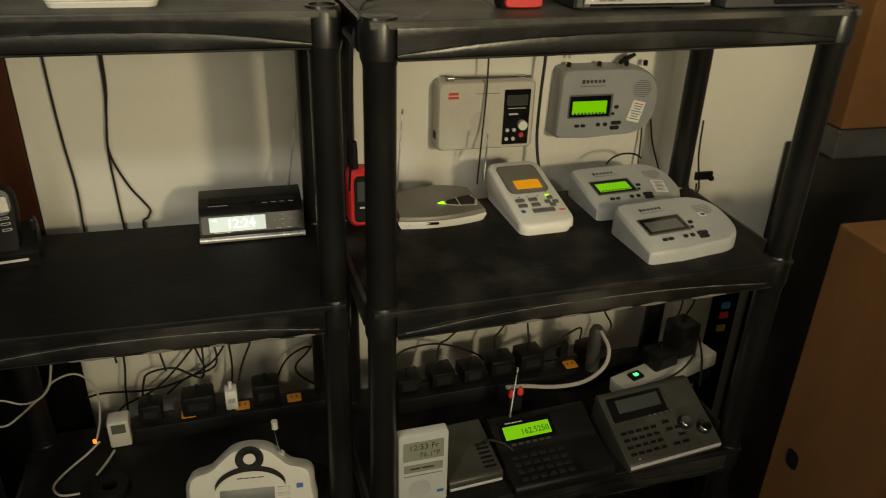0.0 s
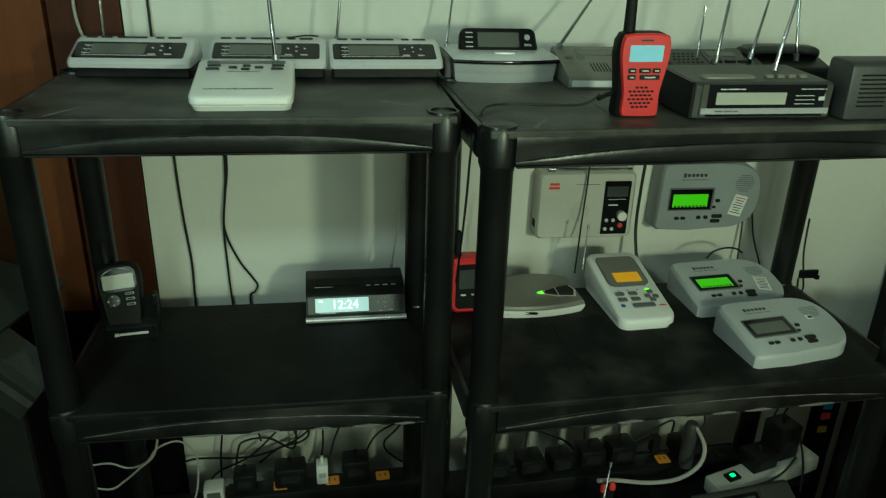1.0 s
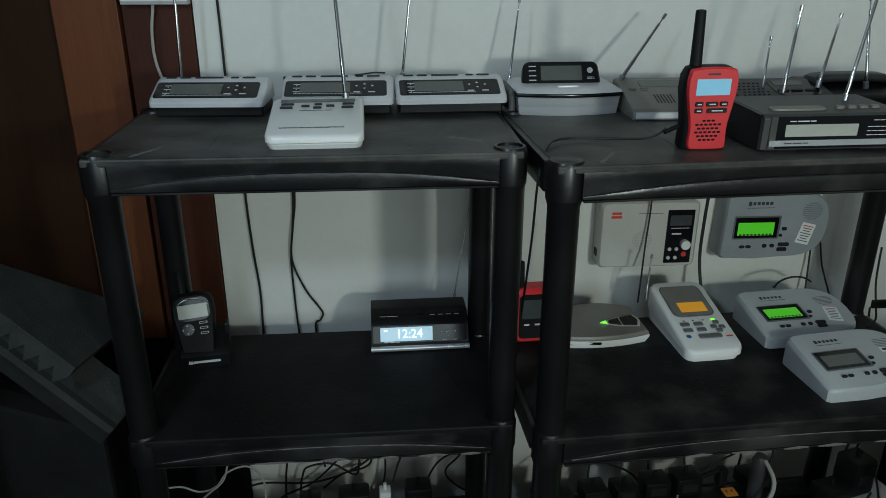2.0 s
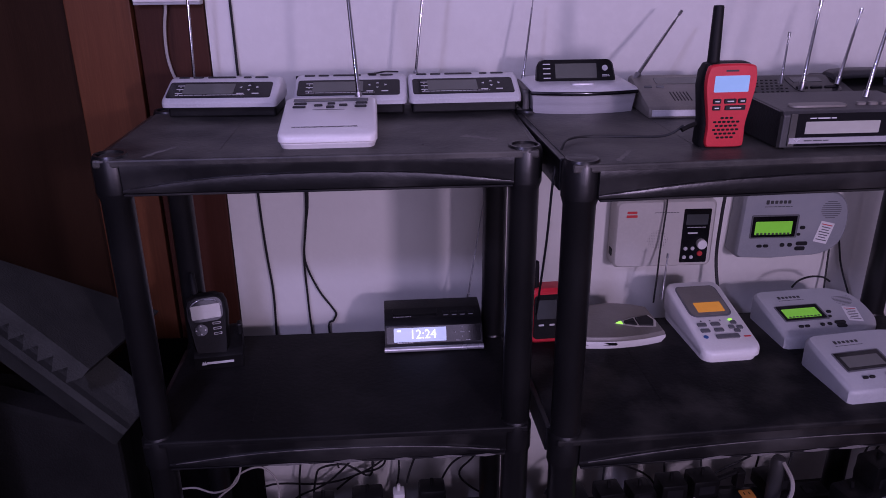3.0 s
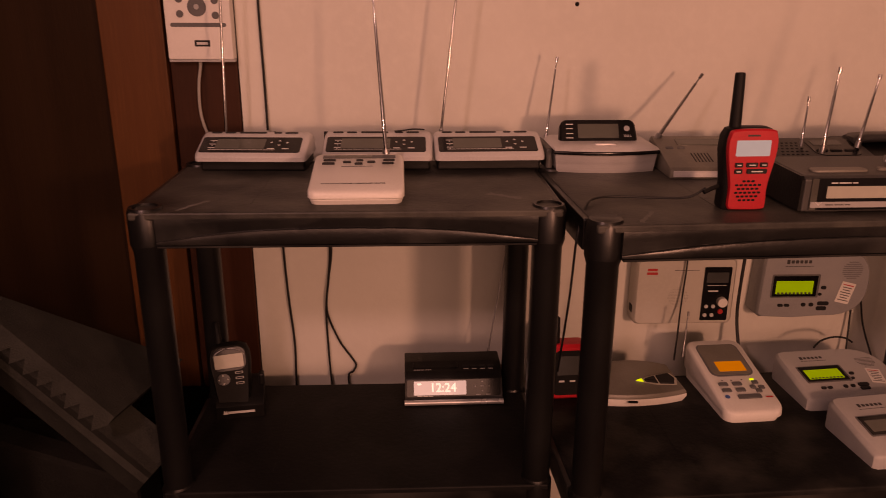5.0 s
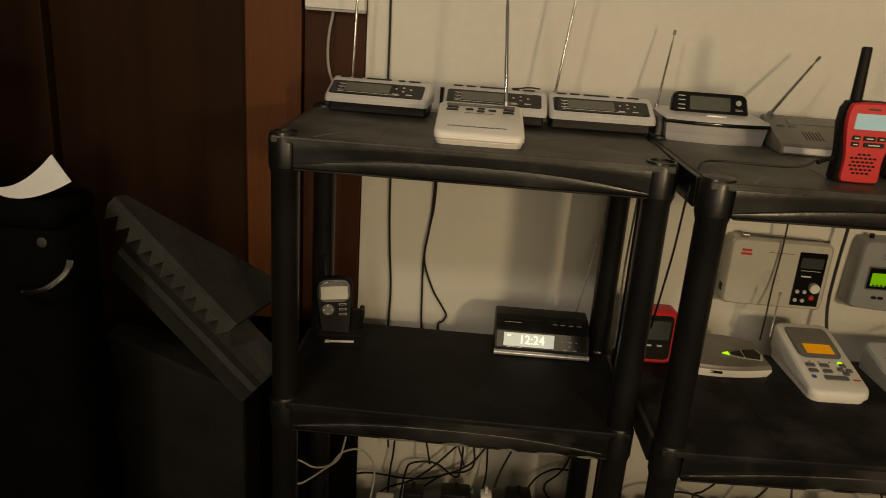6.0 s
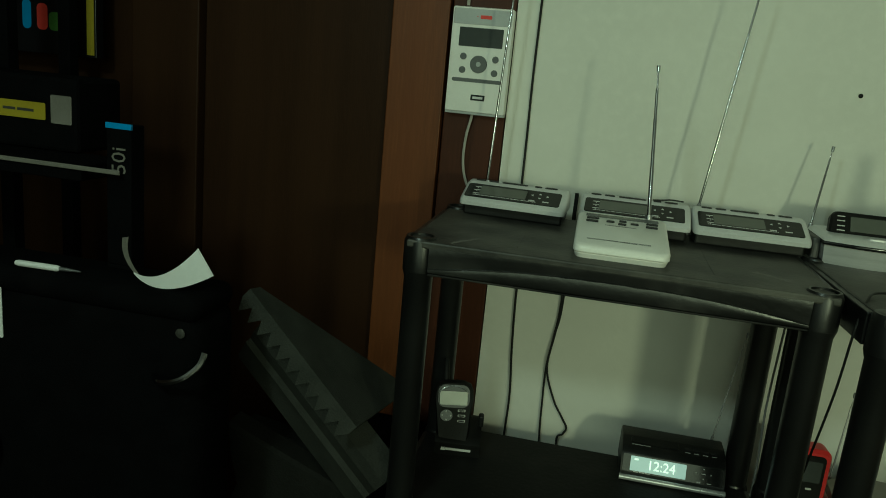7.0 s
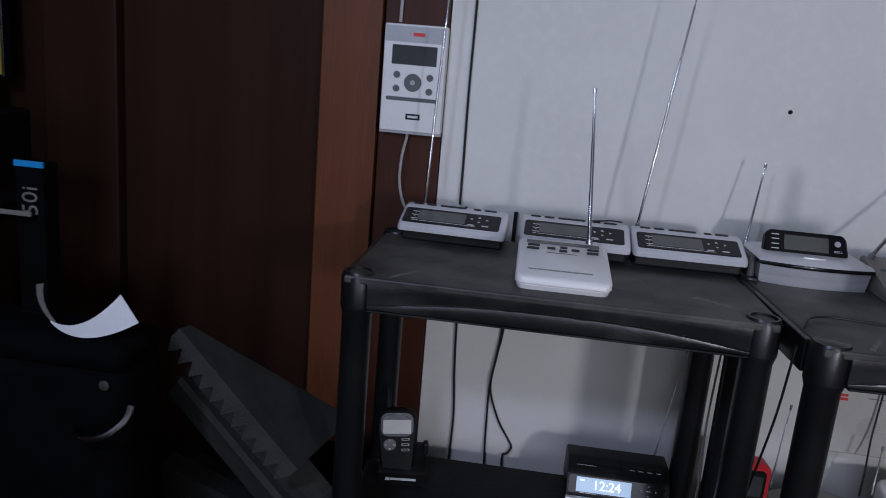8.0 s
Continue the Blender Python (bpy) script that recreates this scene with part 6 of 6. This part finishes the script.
part("shelf", box(0.0, 0.325, 0.002, 0.425, 1.70, 1.72, 0.002), POSTBLACK, rack)
unit = thing("rack_unit", pose(-0.66, -0.42, 1.3225), "black boxed equipment with a yellow label on the rack shelf", "equipment")
part("body", box(-0.3, 0.20, 0.0, 0.10, 0.0, 0.105, 0.006), FABRIC, unit)
yl = part("label_strip", plate(0.086, 0.024, 0.0008, 0.002), YELLOW, unit, "yellow label", face((0.106, -0.0008, 0.055), (1, 0, 0), (0, 0, 1)))
bars(yl, Matrix.Translation((0, 0, 0.0008)), 0, 0, 0.055, 0.007, 1, seed=71)
part("tag", plate(0.034, 0.040, 0.0008, 0.002), TAUPE, unit, "pale tag", face((0.175, -0.0008, 0.060), (1, 0, 0), (0, 0, 1)))
pb = thing("product_box", pose(-0.346, -0.488, 1.165), "black slim box with blue top edge and white print", "box")
part("body", box(-0.018, 0.019, 0.0, 0.03, 0.026, 0.214, 0.002), FABRIC, pb)
part("foot_block", box(-0.018, 0.019, 0.0, 0.03, 0.0, 0.026, 0.001), FABRIC, pb)
part("edge_band", box(-0.0185, 0.0195, -0.001, 0.003, 0.209, 0.2165, 0.0005), BLUETAPE, pb, "blue edge band")
lettering("printing", "50i", 0.030, TAUPE, pb, face((0.002, -0.0006, 0.168), (0, 0, 1), (-1, 0, 0)))
poster = thing("poster", pose(-1.025, -0.030, 1.447), "dark poster panel with a bright yellow border on the panelled wall", "poster")
part("sheet", box(-0.2, 0.304, 0, 0.022, 0.0, 0.5, 0.001), GLOSS, poster)
part("border", box(0.284, 0.300, -0.001, 0.001, 0.005, 0.5), YELLOW, poster, "yellow border")
for x, w, h, mm in ((0.085, 0.05, 0.05, GREENPRINT), (0.150, 0.020, 0.055, BLUETAPE), (0.185, 0.024, 0.05, REDINK), (0.215, 0.03, 0.035, GREENPRINT)):
    part("colour_patch", plate(w, h, 0.0008, 0.009, n=4), mm, poster, "", face((x, -0.0006, 0.045 + h / 2), (1, 0, 0), (0, 0, 1)))
# Made-up black block that covers the boards where they look dark.
dark_filler = thing("dark_block", pose(-0.12, -0.095, 0), "black block added behind the shelf unit to darken the low boards", "bin")
part("body", box(0.0, 0.222, 0.0, 0.075, 0.0, 0.80, 0.006), FABRIC, dark_filler)
part("rim", box(-0.003, 0.225, -0.003, 0.078, 0.80, 0.815, 0.003), FABRIC, dark_filler)
